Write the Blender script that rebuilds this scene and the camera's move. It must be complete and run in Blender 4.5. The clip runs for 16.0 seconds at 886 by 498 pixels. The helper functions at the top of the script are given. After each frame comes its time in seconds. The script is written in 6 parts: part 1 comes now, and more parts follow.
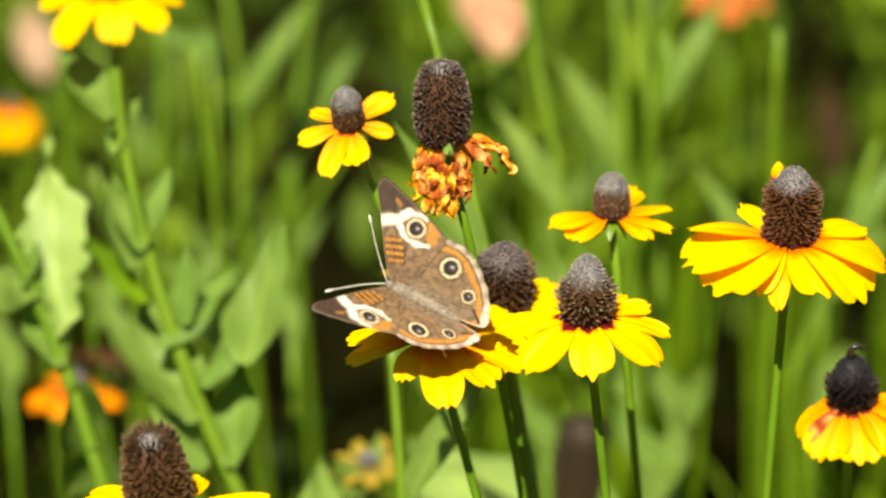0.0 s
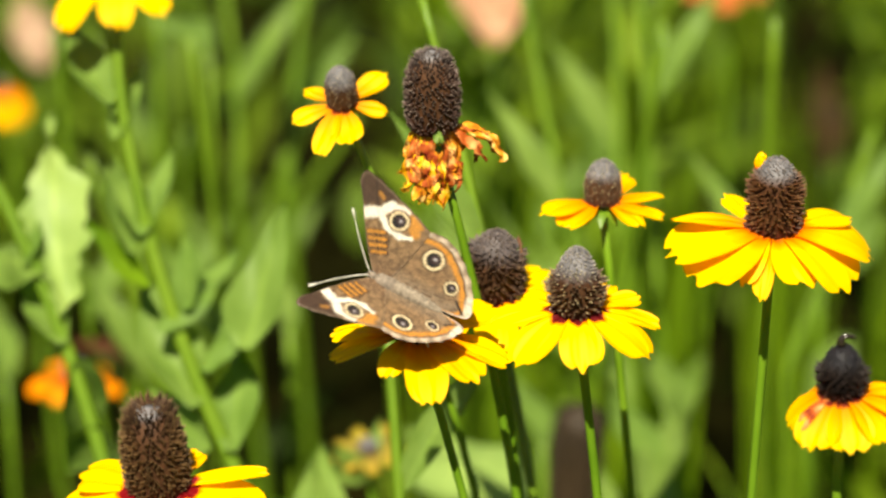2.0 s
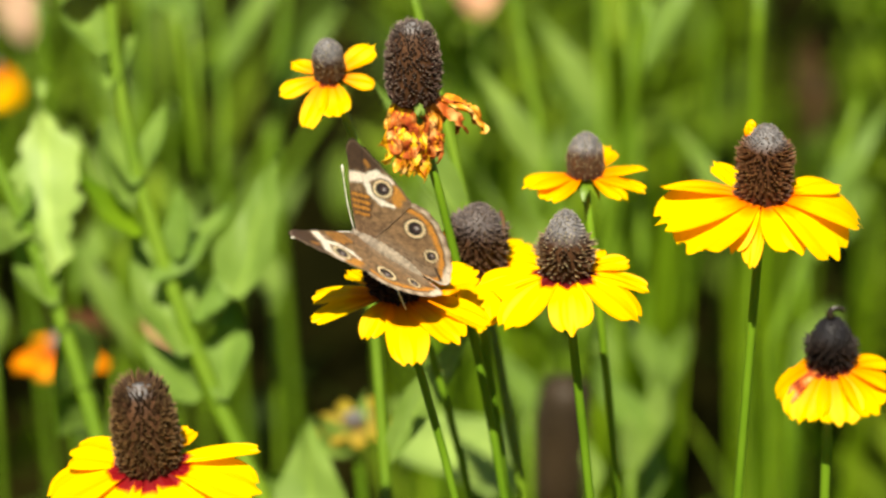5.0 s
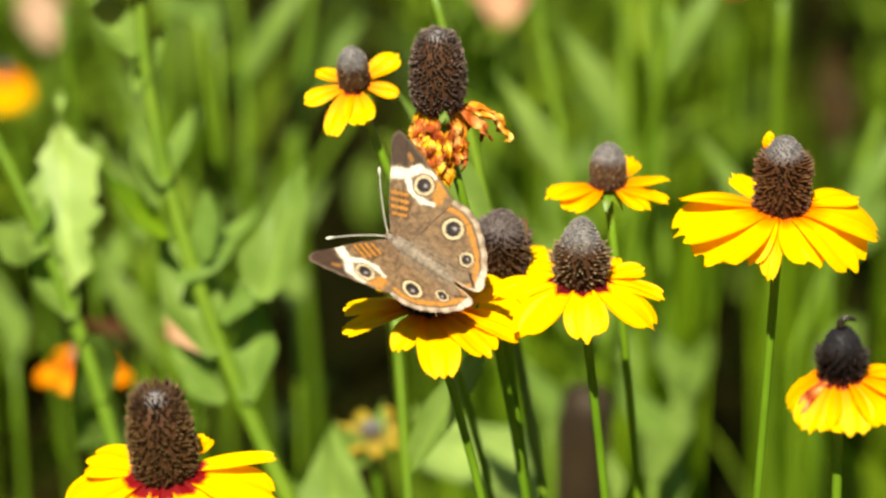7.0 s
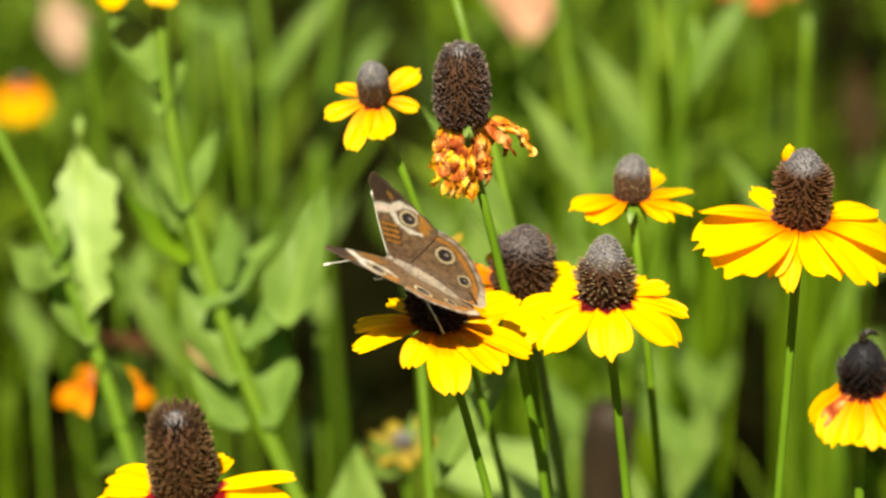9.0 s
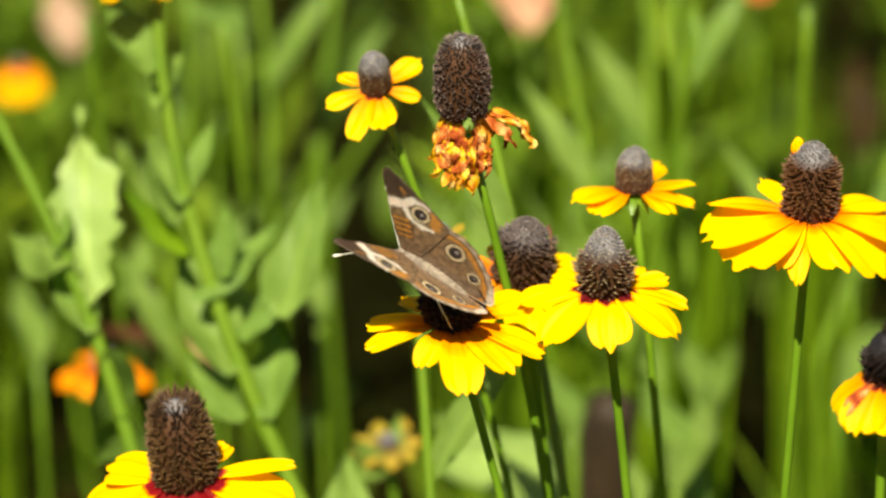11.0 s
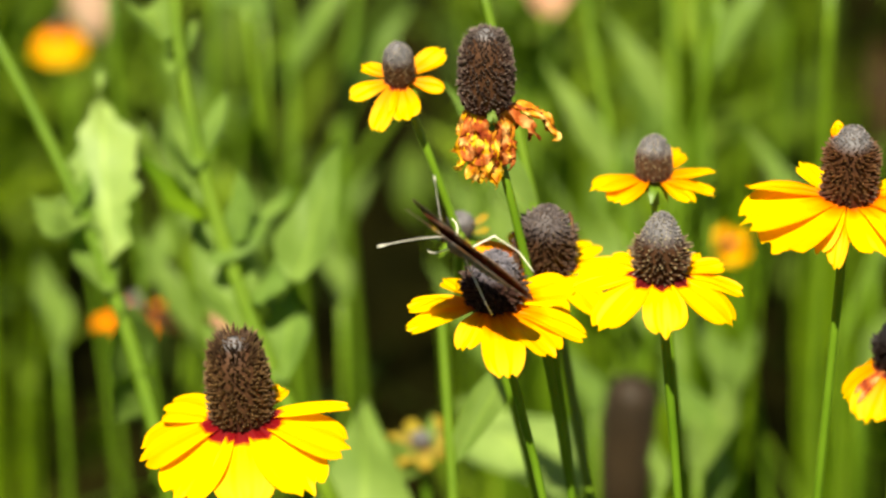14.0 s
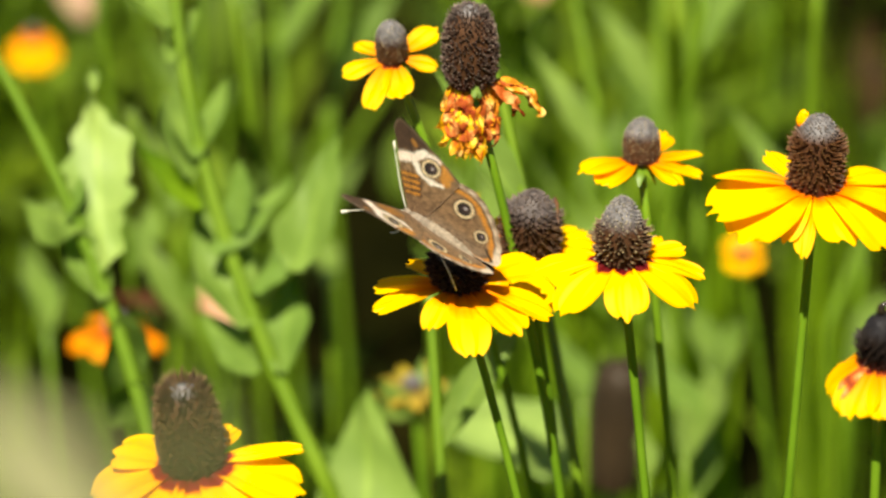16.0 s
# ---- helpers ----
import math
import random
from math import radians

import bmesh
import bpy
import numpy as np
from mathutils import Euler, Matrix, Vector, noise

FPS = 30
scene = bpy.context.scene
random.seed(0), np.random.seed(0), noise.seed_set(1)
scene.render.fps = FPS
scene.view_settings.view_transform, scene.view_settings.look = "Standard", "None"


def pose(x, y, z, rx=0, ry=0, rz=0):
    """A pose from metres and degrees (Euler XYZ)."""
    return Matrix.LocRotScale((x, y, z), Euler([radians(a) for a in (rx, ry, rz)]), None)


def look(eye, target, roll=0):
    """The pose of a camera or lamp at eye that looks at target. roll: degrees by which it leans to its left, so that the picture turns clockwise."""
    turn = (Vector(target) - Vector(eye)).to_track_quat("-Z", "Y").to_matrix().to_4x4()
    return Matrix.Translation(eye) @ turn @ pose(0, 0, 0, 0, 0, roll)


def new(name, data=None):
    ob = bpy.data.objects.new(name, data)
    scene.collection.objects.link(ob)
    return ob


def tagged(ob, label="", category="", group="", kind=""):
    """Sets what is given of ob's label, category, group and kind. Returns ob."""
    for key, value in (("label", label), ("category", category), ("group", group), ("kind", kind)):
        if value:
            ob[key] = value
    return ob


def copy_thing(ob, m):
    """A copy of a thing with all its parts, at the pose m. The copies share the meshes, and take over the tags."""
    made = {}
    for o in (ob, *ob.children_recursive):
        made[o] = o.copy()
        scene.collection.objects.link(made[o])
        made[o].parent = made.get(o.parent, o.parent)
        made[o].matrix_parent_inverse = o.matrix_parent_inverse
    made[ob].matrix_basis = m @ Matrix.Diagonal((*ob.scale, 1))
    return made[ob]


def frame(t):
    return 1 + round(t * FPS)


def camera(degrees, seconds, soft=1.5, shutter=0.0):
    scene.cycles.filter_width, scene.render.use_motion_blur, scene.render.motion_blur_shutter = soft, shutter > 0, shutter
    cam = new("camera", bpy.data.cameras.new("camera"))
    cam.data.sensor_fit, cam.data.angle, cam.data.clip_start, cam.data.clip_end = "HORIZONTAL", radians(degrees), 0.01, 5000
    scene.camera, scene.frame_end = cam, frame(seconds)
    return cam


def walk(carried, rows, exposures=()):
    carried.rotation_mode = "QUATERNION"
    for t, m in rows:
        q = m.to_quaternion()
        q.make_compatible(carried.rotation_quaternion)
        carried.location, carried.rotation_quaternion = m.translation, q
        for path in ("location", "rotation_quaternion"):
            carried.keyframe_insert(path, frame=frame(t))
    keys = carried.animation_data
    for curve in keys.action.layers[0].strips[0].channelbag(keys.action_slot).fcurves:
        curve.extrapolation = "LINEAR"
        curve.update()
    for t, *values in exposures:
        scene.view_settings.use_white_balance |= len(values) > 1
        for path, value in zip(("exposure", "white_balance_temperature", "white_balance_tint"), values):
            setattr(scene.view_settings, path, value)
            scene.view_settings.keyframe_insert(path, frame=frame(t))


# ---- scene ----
# ---- camera: a long lens, hand-held, focused on the flower heads ----
cam = camera(14.0, 16.0, soft=2.6)
cam.data.dof.use_dof = True
cam.data.dof.focus_distance = 1.0
cam.data.dof.aperture_fstop = 7.4
walk(cam, [
    (0, pose(0, 0, 0.95, 65.422, 0, -0.426)), (0.5, pose(0, 0, 0.95, 65.175, 0, -0.411)), (1, pose(0, 0, 0.95, 65.090, 0, -0.470)),
    (1.5, pose(0, 0, 0.95, 65.130, 0, -0.495)), (2, pose(0, 0, 0.95, 65.242, 0, -0.490)), (2.5, pose(0, 0, 0.95, 65.283, 0, -0.406)),
    (3, pose(0, 0, 0.95, 65.215, 0, -0.376)), (3.5, pose(0, 0, 0.95, 65.004, 0, -0.460)), (4, pose(0, 0, 0.95, 64.785, 0, -0.653)),
    (6.5, pose(0, 0, 0.95, 64.865, 0, -0.782)), (7, pose(0, 0, 0.95, 64.933, 0, -0.356)), (7.5, pose(0, 0, 0.95, 65.000, 0, 0.000)),
    (8, pose(0, 0, 0.95, 65.103, 0, 0.124)), (8.5, pose(0, 0, 0.95, 65.175, 0, 0.099)), (9, pose(0, 0, 0.95, 65.170, 0, 0.059)),
    (9.5, pose(0, 0, 0.95, 65.099, 0, 0.064)), (12, pose(0, 0, 0.95, 65.045, 0, 0.045)), (12.5, pose(0, 0, 0.95, 65.148, 0, -0.203)),
    (13, pose(0, 0, 0.95, 65.153, 0, -0.074)), (13.5, pose(0, 0, 0.95, 65.040, 0, 0.144)), (14, pose(0, 0, 0.95, 64.780, 0, 0.446)),
    (14.5, pose(0, 0, 0.95, 64.637, 0, 0.718)), (15, pose(0, 0, 0.95, 64.462, 0, 0.485)), (15.5, pose(0, 0, 0.95, 64.480, 0, 0.317)),
    (16, pose(0, 0, 0.95, 64.524, 0, 0.233))])

# ---- light: high midday sun in a clear sky ----
SUN_ELEV, SUN_ROT = radians(55), radians(191)
world = bpy.data.worlds.new("sky")
scene.world = world
world.use_nodes = True
wn = world.node_tree.nodes
sky = wn.new("ShaderNodeTexSky")
sky.sky_type = "NISHITA"
sky.sun_disc = False
sky.sun_elevation, sky.sun_rotation = SUN_ELEV, SUN_ROT
wn["Background"].inputs[1].default_value = 0.034
world.node_tree.links.new(sky.outputs[0], wn["Background"].inputs[0])
sun = new("sun", bpy.data.lights.new("sun", "SUN"))
sun.data.energy, sun.data.angle, sun.data.color = 5.2, radians(0.53), (0.96, 0.955, 0.85)
sun_from = Vector((math.sin(SUN_ROT) * math.cos(SUN_ELEV), math.cos(SUN_ROT) * math.cos(SUN_ELEV), math.sin(SUN_ELEV)))
sun.matrix_world = look(sun_from * 10, (0, 0, 0))
scene.view_settings.exposure = 0.97
scene.view_settings.use_white_balance = True
scene.view_settings.white_balance_temperature = 7500


# ---- materials ----
def mat(name):
    m = bpy.data.materials.new(name)
    m.use_nodes = True
    nt = m.node_tree
    return m, nt, nt.nodes["Principled BSDF"], nt.nodes["Material Output"]


def ramp(nt, fac, stops):
    r = nt.nodes.new("ShaderNodeValToRGB")
    while len(r.color_ramp.elements) < len(stops):
        r.color_ramp.elements.new(0.5)
    for e, (p, c) in zip(r.color_ramp.elements, stops):
        e.position, e.color = p, (*c, 1)
    nt.links.new(fac, r.inputs[0])
    return r.outputs[0]


def noise_tex(nt, scale, detail=4.0, coord="Object", stretch=None):
    tc = nt.nodes.new("ShaderNodeTexCoord")
    n = nt.nodes.new("ShaderNodeTexNoise")
    n.inputs["Scale"].default_value, n.inputs["Detail"].default_value = scale, detail
    src = tc.outputs[coord]
    if stretch:
        mp = nt.nodes.new("ShaderNodeMapping")
        mp.inputs["Scale"].default_value = stretch
        nt.links.new(src, mp.inputs[0])
        src = mp.outputs[0]
    nt.links.new(src, n.inputs["Vector"])
    return n.outputs[0]


def mix(nt, fac, a, b, mode="MIX"):
    n = nt.nodes.new("ShaderNodeMix")
    n.data_type, n.blend_type = "RGBA", mode
    for s, v in ((n.inputs[0], fac), (n.inputs[6], a), (n.inputs[7], b)):
        if isinstance(v, (int, float)):
            s.default_value = v
        elif isinstance(v, tuple):
            s.default_value = (*v, 1)
        else:
            nt.links.new(v, s)
    return n.outputs[2]


def bump(nt, bsdf, height, strength=0.3, distance=0.0005):
    b = nt.nodes.new("ShaderNodeBump")
    b.inputs["Strength"].default_value, b.inputs["Distance"].default_value = strength, distance
    nt.links.new(height, b.inputs["Height"])
    nt.links.new(b.outputs[0], bsdf.inputs["Normal"])
    return b


def thin(nt, bsdf, out, colour, share, tint=(1, 1, 1)):
    """Lets part of the light through a thin leaf, petal or wing."""
    tr = nt.nodes.new("ShaderNodeBsdfTranslucent")
    nt.links.new(mix(nt, 1.0, colour, tint, "MULTIPLY"), tr.inputs[0])
    ms = nt.nodes.new("ShaderNodeMixShader")
    ms.inputs[0].default_value = share
    nt.links.new(bsdf.outputs[0], ms.inputs[1])
    nt.links.new(tr.outputs[0], ms.inputs[2])
    nt.links.new(ms.outputs[0], out.inputs[0])


def uv_part(nt, axis):
    tc = nt.nodes.new("ShaderNodeTexCoord")
    sp = nt.nodes.new("ShaderNodeSeparateXYZ")
    nt.links.new(tc.outputs["UV"], sp.inputs[0])
    return sp.outputs[axis]


def leaf_material(name, dark, light, share=0.35, rough=0.5, scale=60.0, spread=0.0):
    m, nt, b, out = mat(name)
    info = nt.nodes.new("ShaderNodeObjectInfo")
    geo = nt.nodes.new("ShaderNodeNewGeometry")
    base = ramp(nt, noise_tex(nt, scale, 5), [(0.3, dark), (0.7, light)])
    isl = ramp(nt, geo.outputs["Random Per Island"], [(0.0, (0.62 - spread * 0.3, 0.66 - spread * 0.3, 0.5 - spread * 0.2)), (0.5, (1 - spread * 0.15, 1 - spread * 0.15, 1 - spread * 0.15)), (1.0, (1.3 + spread, 1.15 + spread * 0.8, 0.9 + spread * 0.3))])
    one = ramp(nt, info.outputs["Random"], [(0.0, (0.85, 0.9, 0.8)), (1.0, (1.1, 1.05, 1.0))])
    vein = ramp(nt, uv_part(nt, 1), [(0.44, (1, 1, 1)), (0.5, (1.35, 1.3, 1.2)), (0.56, (1, 1, 1))])
    c = mix(nt, 1.0, mix(nt, 1.0, mix(nt, 1.0, base, isl, "MULTIPLY"), one, "MULTIPLY"), vein, "MULTIPLY")
    nt.links.new(c, b.inputs["Base Color"])
    b.inputs["Roughness"].default_value = rough
    b.inputs["Specular IOR Level"].default_value = 0.25
    bump(nt, b, noise_tex(nt, scale * 12, 3), 0.25, 0.0004)
    thin(nt, b, out, c, share, (1.1, 1.25, 0.5))
    return m


LEAF = leaf_material("coneflower_leaf", (0.1118, 0.1978, 0.0344), (0.172, 0.2752, 0.0602), 0.35, 0.5)
WEED_LEAF = leaf_material("weed_leaf", (0.1006, 0.1858, 0.009288), (0.2167, 0.3251, 0.01935), 0.4, 0.55)
GRASS = leaf_material("grass_blade", (0.0774, 0.1625, 0.006966), (0.1858, 0.3173, 0.01393), 0.45, 0.45, 25.0, 0.5)
GREENERY = leaf_material("undergrowth_leaf", (0.0301, 0.0645, 0.0043), (0.086, 0.1548, 0.01032), 0.35, 0.7, 25.0, 0.9)
STEM = leaf_material("green_stem", (0.0774, 0.1548, 0.009288), (0.1238, 0.2167, 0.01548), 0.1, 0.4, 40.0)
PALE_LEAF = leaf_material("pale_green_leaf", (0.17, 0.28, 0.07), (0.26, 0.38, 0.11), 0.3, 0.5)
FLOWER_STEM = leaf_material("dark_green_stem", (0.085, 0.18, 0.01), (0.13, 0.25, 0.018), 0.05, 0.4, 40.0)


def petal_material(name, stops, share=0.35, spot=0.1):
    """Colour along the petal from its base to its tip, with fine veins."""
    m, nt, b, out = mat(name)
    n = noise_tex(nt, 300, 3)
    add = nt.nodes.new("ShaderNodeMath")
    add.operation = "MULTIPLY_ADD"
    nt.links.new(n, add.inputs[0])
    add.inputs[1].default_value = 0.12
    rim = nt.nodes.new("ShaderNodeMath")
    rim.operation = "MULTIPLY_ADD"
    nt.links.new(ramp(nt, uv_part(nt, 1), [(0.0, (1, 1, 1)), (0.14, (0.36, 0.36, 0.36)), (0.5, (0, 0, 0)), (0.86, (0.36, 0.36, 0.36)), (1.0, (1, 1, 1))]), rim.inputs[0])
    rim.inputs[1].default_value = spot
    nt.links.new(uv_part(nt, 0), rim.inputs[2])
    nt.links.new(rim.outputs[0], add.inputs[2])
    c = ramp(nt, add.outputs[0], [(p + 0.06, q) for p, q in stops])
    info = nt.nodes.new("ShaderNodeObjectInfo")
    c = mix(nt, 1.0, c, ramp(nt, info.outputs["Random"], [(0.0, (1, 0.9, 0.9)), (1.0, (1, 1.06, 1))]), "MULTIPLY")
    c = mix(nt, 1.0, c, ramp(nt, noise_tex(nt, 90, 4), [(0.3, (0.96, 0.88, 0.8)), (0.6, (1, 1, 1))]), "MULTIPLY")
    nt.links.new(c, b.inputs["Base Color"])
    b.inputs["Roughness"].default_value = 0.6
    b.inputs["Specular IOR Level"].default_value = 0.2
    w = nt.nodes.new("ShaderNodeTexWave")
    w.inputs["Scale"].default_value, w.inputs["Distortion"].default_value = 1.6, 2.0
    w.bands_direction = "Y"
    tc = nt.nodes.new("ShaderNodeTexCoord")
    nt.links.new(tc.outputs["UV"], w.inputs[0])
    bump(nt, b, w.outputs[1], 0.25, 0.0004)
    thin(nt, b, out, c, share, (1.0, 0.95, 0.3))
    return m


YEL, ORA = (0.97, 0.55, 0.001), (0.95, 0.24, 0.001)
PETAL = petal_material("yellow_petal", [(0.0, (0.3, 0.03, 0.005)), (0.06, (0.6, 0.12, 0.004)), (0.14, ORA), (0.35, YEL), (1.0, YEL)], 0.3)
PETAL_SMALL = petal_material("orange_based_petal", [(0.0, (0.12, 0.006, 0.006)), (0.1, (0.2, 0.02, 0.005)), (0.16, (0.85, 0.25, 0.001)), (0.55, (0.95, 0.42, 0.001)), (1.0, YEL)], 0.3, 0.12)
# orange base drawn further out, painting in the warm shade under the butterfly
PETAL_BROAD = petal_material("shade_tinted_petal", [(0.0, (0.2, 0.02, 0.005)), (0.08, (0.6, 0.12, 0.002)), (0.18, (0.9, 0.24, 0.001)), (0.36, (0.95, 0.36, 0.001)), (0.5, YEL), (1.0, YEL)], 0.32)
PETAL_DULL = petal_material("dull_yellow_petal", [(0.0, (0.26, 0.17, 0.04)), (0.4, (0.36, 0.29, 0.05)), (1.0, (0.43, 0.31, 0.025))])
PETAL_RED = petal_material("red_based_petal", [(0.0, (0.14, 0.002, 0.004)), (0.17, (0.24, 0.002, 0.006)), (0.2, ORA), (0.23, YEL), (1.0, YEL)], 0.3, 0.12)
PETAL_SPOT = petal_material("maroon_spotted_petal", [(0.0, (0.08, 0.003, 0.005)), (0.18, (0.13, 0.003, 0.005)), (0.2, ORA), (0.26, YEL), (1.0, YEL)], 0.3, 0.3)
PETAL_ORANGE = petal_material("orange_petal", [(0.0, (0.2, 0.012, 0.004)), (0.2, (0.6, 0.12, 0.004)), (0.45, (0.85, 0.2, 0.002)), (1.0, (0.9, 0.32, 0.002))], 0.2)


def dry_material(name, a, b_, c_, scale=160):
    m, nt, b, out = mat(name)
    c = ramp(nt, noise_tex(nt, scale, 5), [(0.32, a), (0.5, b_), (0.68, c_)])
    nt.links.new(c, b.inputs["Base Color"])
    b.inputs["Roughness"].default_value = 0.7
    b.inputs["Specular IOR Level"].default_value = 0.12
    bump(nt, b, noise_tex(nt, 900, 4), 0.6, 0.0005)
    thin(nt, b, out, c, 0.2)
    return m


DRY_PETAL = dry_material("withered_petal", (0.4, 0.08, 0.01), (0.75, 0.3, 0.02), (0.92, 0.62, 0.2), 300)
DRY_RED = dry_material("withered_red_petal", (0.2, 0.02, 0.008), (0.42, 0.09, 0.015), (0.75, 0.36, 0.12), 300)
DRY_YELLOW = dry_material("withered_yellow_petal", (0.6, 0.18, 0.008), (0.85, 0.46, 0.01), (0.92, 0.66, 0.12), 300)
DRY_BROWN = dry_material("brown_dead_leaf", (0.04, 0.014, 0.006), (0.075, 0.028, 0.011), (0.11, 0.045, 0.018))
DRY_DARK = dry_material("dark_dead_leaf", (0.018, 0.01, 0.003), (0.032, 0.016, 0.005), (0.045, 0.022, 0.006))
DRY_PALE = dry_material("pale_dead_leaf", (0.24, 0.13, 0.08), (0.36, 0.23, 0.15), (0.46, 0.33, 0.24))
DRY_LEAF = dry_material("dead_leaf", (0.28, 0.13, 0.07), (0.42, 0.22, 0.13), (0.55, 0.33, 0.21))


def cone_material(name, top, mid, low, tip=None, start=0.55):
    """Colour up the flower's cone, by height; the florets' points are paler."""
    m, nt, b, out = mat(name)
    c = ramp(nt, uv_part(nt, 1), [(0.0, low), (0.2, mid), (start, mid), (start + (1 - start) * 0.5, top), (1.0, top)])
    if tip:
        geo = nt.nodes.new("ShaderNodeNewGeometry")
        k = ramp(nt, uv_part(nt, 0), [(0.45, (0, 0, 0)), (0.95, (1, 1, 1))])
        pick = ramp(nt, geo.outputs["Random Per Island"], [(0.3, (0.12, 0.12, 0.12)), (0.9, (0.8, 0.8, 0.8))])
        c = mix(nt, mix(nt, 1.0, k, pick, "MULTIPLY"), c, tip)
    c = mix(nt, 1.0, c, ramp(nt, noise_tex(nt, 500, 3), [(0.3, (0.6, 0.6, 0.6)), (0.7, (1.3, 1.3, 1.3))]), "MULTIPLY")
    nt.links.new(c, b.inputs["Base Color"])
    b.inputs["Roughness"].default_value = 0.6
    b.inputs["Specular IOR Level"].default_value = 0.2
    return m


GREY, BROWN, MAROON = (0.1462, 0.1376, 0.1445), (0.0645, 0.02752, 0.01204), (0.0387, 0.00774, 0.00516)
CONE = cone_material("brown_cone", GREY, BROWN, MAROON)
FLORET = cone_material("brown_floret", GREY, (0.0516, 0.02236, 0.01032), MAROON, (0.5332, 0.43, 0.2408), 0.5)
DARK_FLORET = cone_material("dark_brown_floret", (0.0946, 0.0774, 0.0774), (0.0516, 0.02236, 0.01032), MAROON, (0.1892, 0.1204, 0.0602), 0.5)
DARK_CONE = cone_material("dark_brown_cone", (0.0946, 0.0774, 0.0774), (0.0516, 0.02236, 0.01032), MAROON)
TALL_FLORET = cone_material("red_brown_floret", GREY, (0.0731, 0.02752, 0.01032), (0.0516, 0.01032, 0.00516), (0.2236, 0.1204, 0.043), 0.7)
TALL_CONE = cone_material("red_brown_cone", GREY, (0.0602, 0.02236, 0.0086), (0.0516, 0.01032, 0.00516), None, 0.7)
SEED = cone_material("ripe_seed", (0.0516, 0.0258, 0.01376), (0.0731, 0.03612, 0.0129), (0.0516, 0.02236, 0.0086), (0.2924, 0.1892, 0.086), 0.7)
DEAD_SEED = cone_material("faded_seed", (0.0645, 0.0473, 0.043), (0.05332, 0.02924, 0.02322), (0.043, 0.0172, 0.0129), (0.3612, 0.2838, 0.2322), 0.75)
DRY_CONE = cone_material("dry_brown_cone", (0.032, 0.021, 0.012), (0.04, 0.025, 0.013), (0.03, 0.017, 0.008))
SEED_CONE = cone_material("ripe_cone", GREY, BROWN, MAROON, None, 0.9)
DULL_CONE = cone_material("dull_grey_cone", GREY, (0.086, 0.0688, 0.0602), (0.0516, 0.0344, 0.0258))
NEAR_BLACK_CONE = cone_material("maroon_black_cone", (0.12, 0.11, 0.13), (0.02, 0.008, 0.006), (0.02, 0.006, 0.005))
NEAR_BLACK_FLORET = cone_material("maroon_black_floret", (0.15, 0.14, 0.165), (0.035, 0.014, 0.01), (0.03, 0.008, 0.006), (0.12, 0.07, 0.04))
BLACK_FLORET = cone_material("black_floret", (0.014, 0.013, 0.016), (0.01, 0.006, 0.005), (0.05, 0.012, 0.007), (0.03, 0.018, 0.012))


def plain(name, colour, rough=0.6, var=0.25, scale=300.0):
    m, nt, b, out = mat(name)
    lo, hi = tuple(q * (1 - var) for q in colour), tuple(min(1, q * (1 + var)) for q in colour)
    n = noise_tex(nt, scale, 4)
    nt.links.new(ramp(nt, n, [(0.3, lo), (0.7, hi)]), b.inputs["Base Color"])
    b.inputs["Roughness"].default_value = rough
    bump(nt, b, n, 0.3, 0.0003)
    return m


def ground_material():
    m, nt, b, out = mat("shade_dark_soil_with_litter")
    # near-black tones: the shade between the plants is put into the soil colour
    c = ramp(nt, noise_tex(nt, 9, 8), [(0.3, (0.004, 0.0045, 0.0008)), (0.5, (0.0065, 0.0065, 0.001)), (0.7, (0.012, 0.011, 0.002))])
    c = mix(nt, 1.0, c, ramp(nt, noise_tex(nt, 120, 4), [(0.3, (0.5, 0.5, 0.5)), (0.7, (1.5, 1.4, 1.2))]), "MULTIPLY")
    nt.links.new(c, b.inputs["Base Color"])
    b.inputs["Roughness"].default_value = 1.0
    b.inputs["Specular IOR Level"].default_value = 0.02
    bump(nt, b, noise_tex(nt, 60, 6), 0.8, 0.01)
    return m


GROUND = ground_material()
FUR = plain("brown_fur", (0.19, 0.15, 0.11), 0.8, 0.4, 900)
FUR_PALE = plain("grey_brown_fur", (0.16, 0.125, 0.095), 0.8, 0.4, 900)
LIMB = plain("pale_limb", (0.75, 0.7, 0.6), 0.5)
CLUB = plain("white_club", (0.8, 0.76, 0.66), 0.5, 0.1)
EYE_MAT = plain("dark_eye", (0.02, 0.014, 0.01), 0.2, 0.2)


def wing_material(name, share):
    m, nt, b, out = mat(name)
    at = nt.nodes.new("ShaderNodeVertexColor")
    at.layer_name = "scales"
    c = mix(nt, 1.0, at.outputs[0], ramp(nt, noise_tex(nt, 1500, 3), [(0.3, (0.6, 0.58, 0.56)), (0.7, (0.86, 0.84, 0.8))]), "MULTIPLY")
    nt.links.new(c, b.inputs["Base Color"])
    b.inputs["Roughness"].default_value = 0.55
    bump(nt, b, noise_tex(nt, 2500, 2), 0.3, 0.0002)
    thin(nt, b, out, c, share, (3.0, 1.0, 0.3))
    return m


WING = wing_material("wing_scales", 0.17)


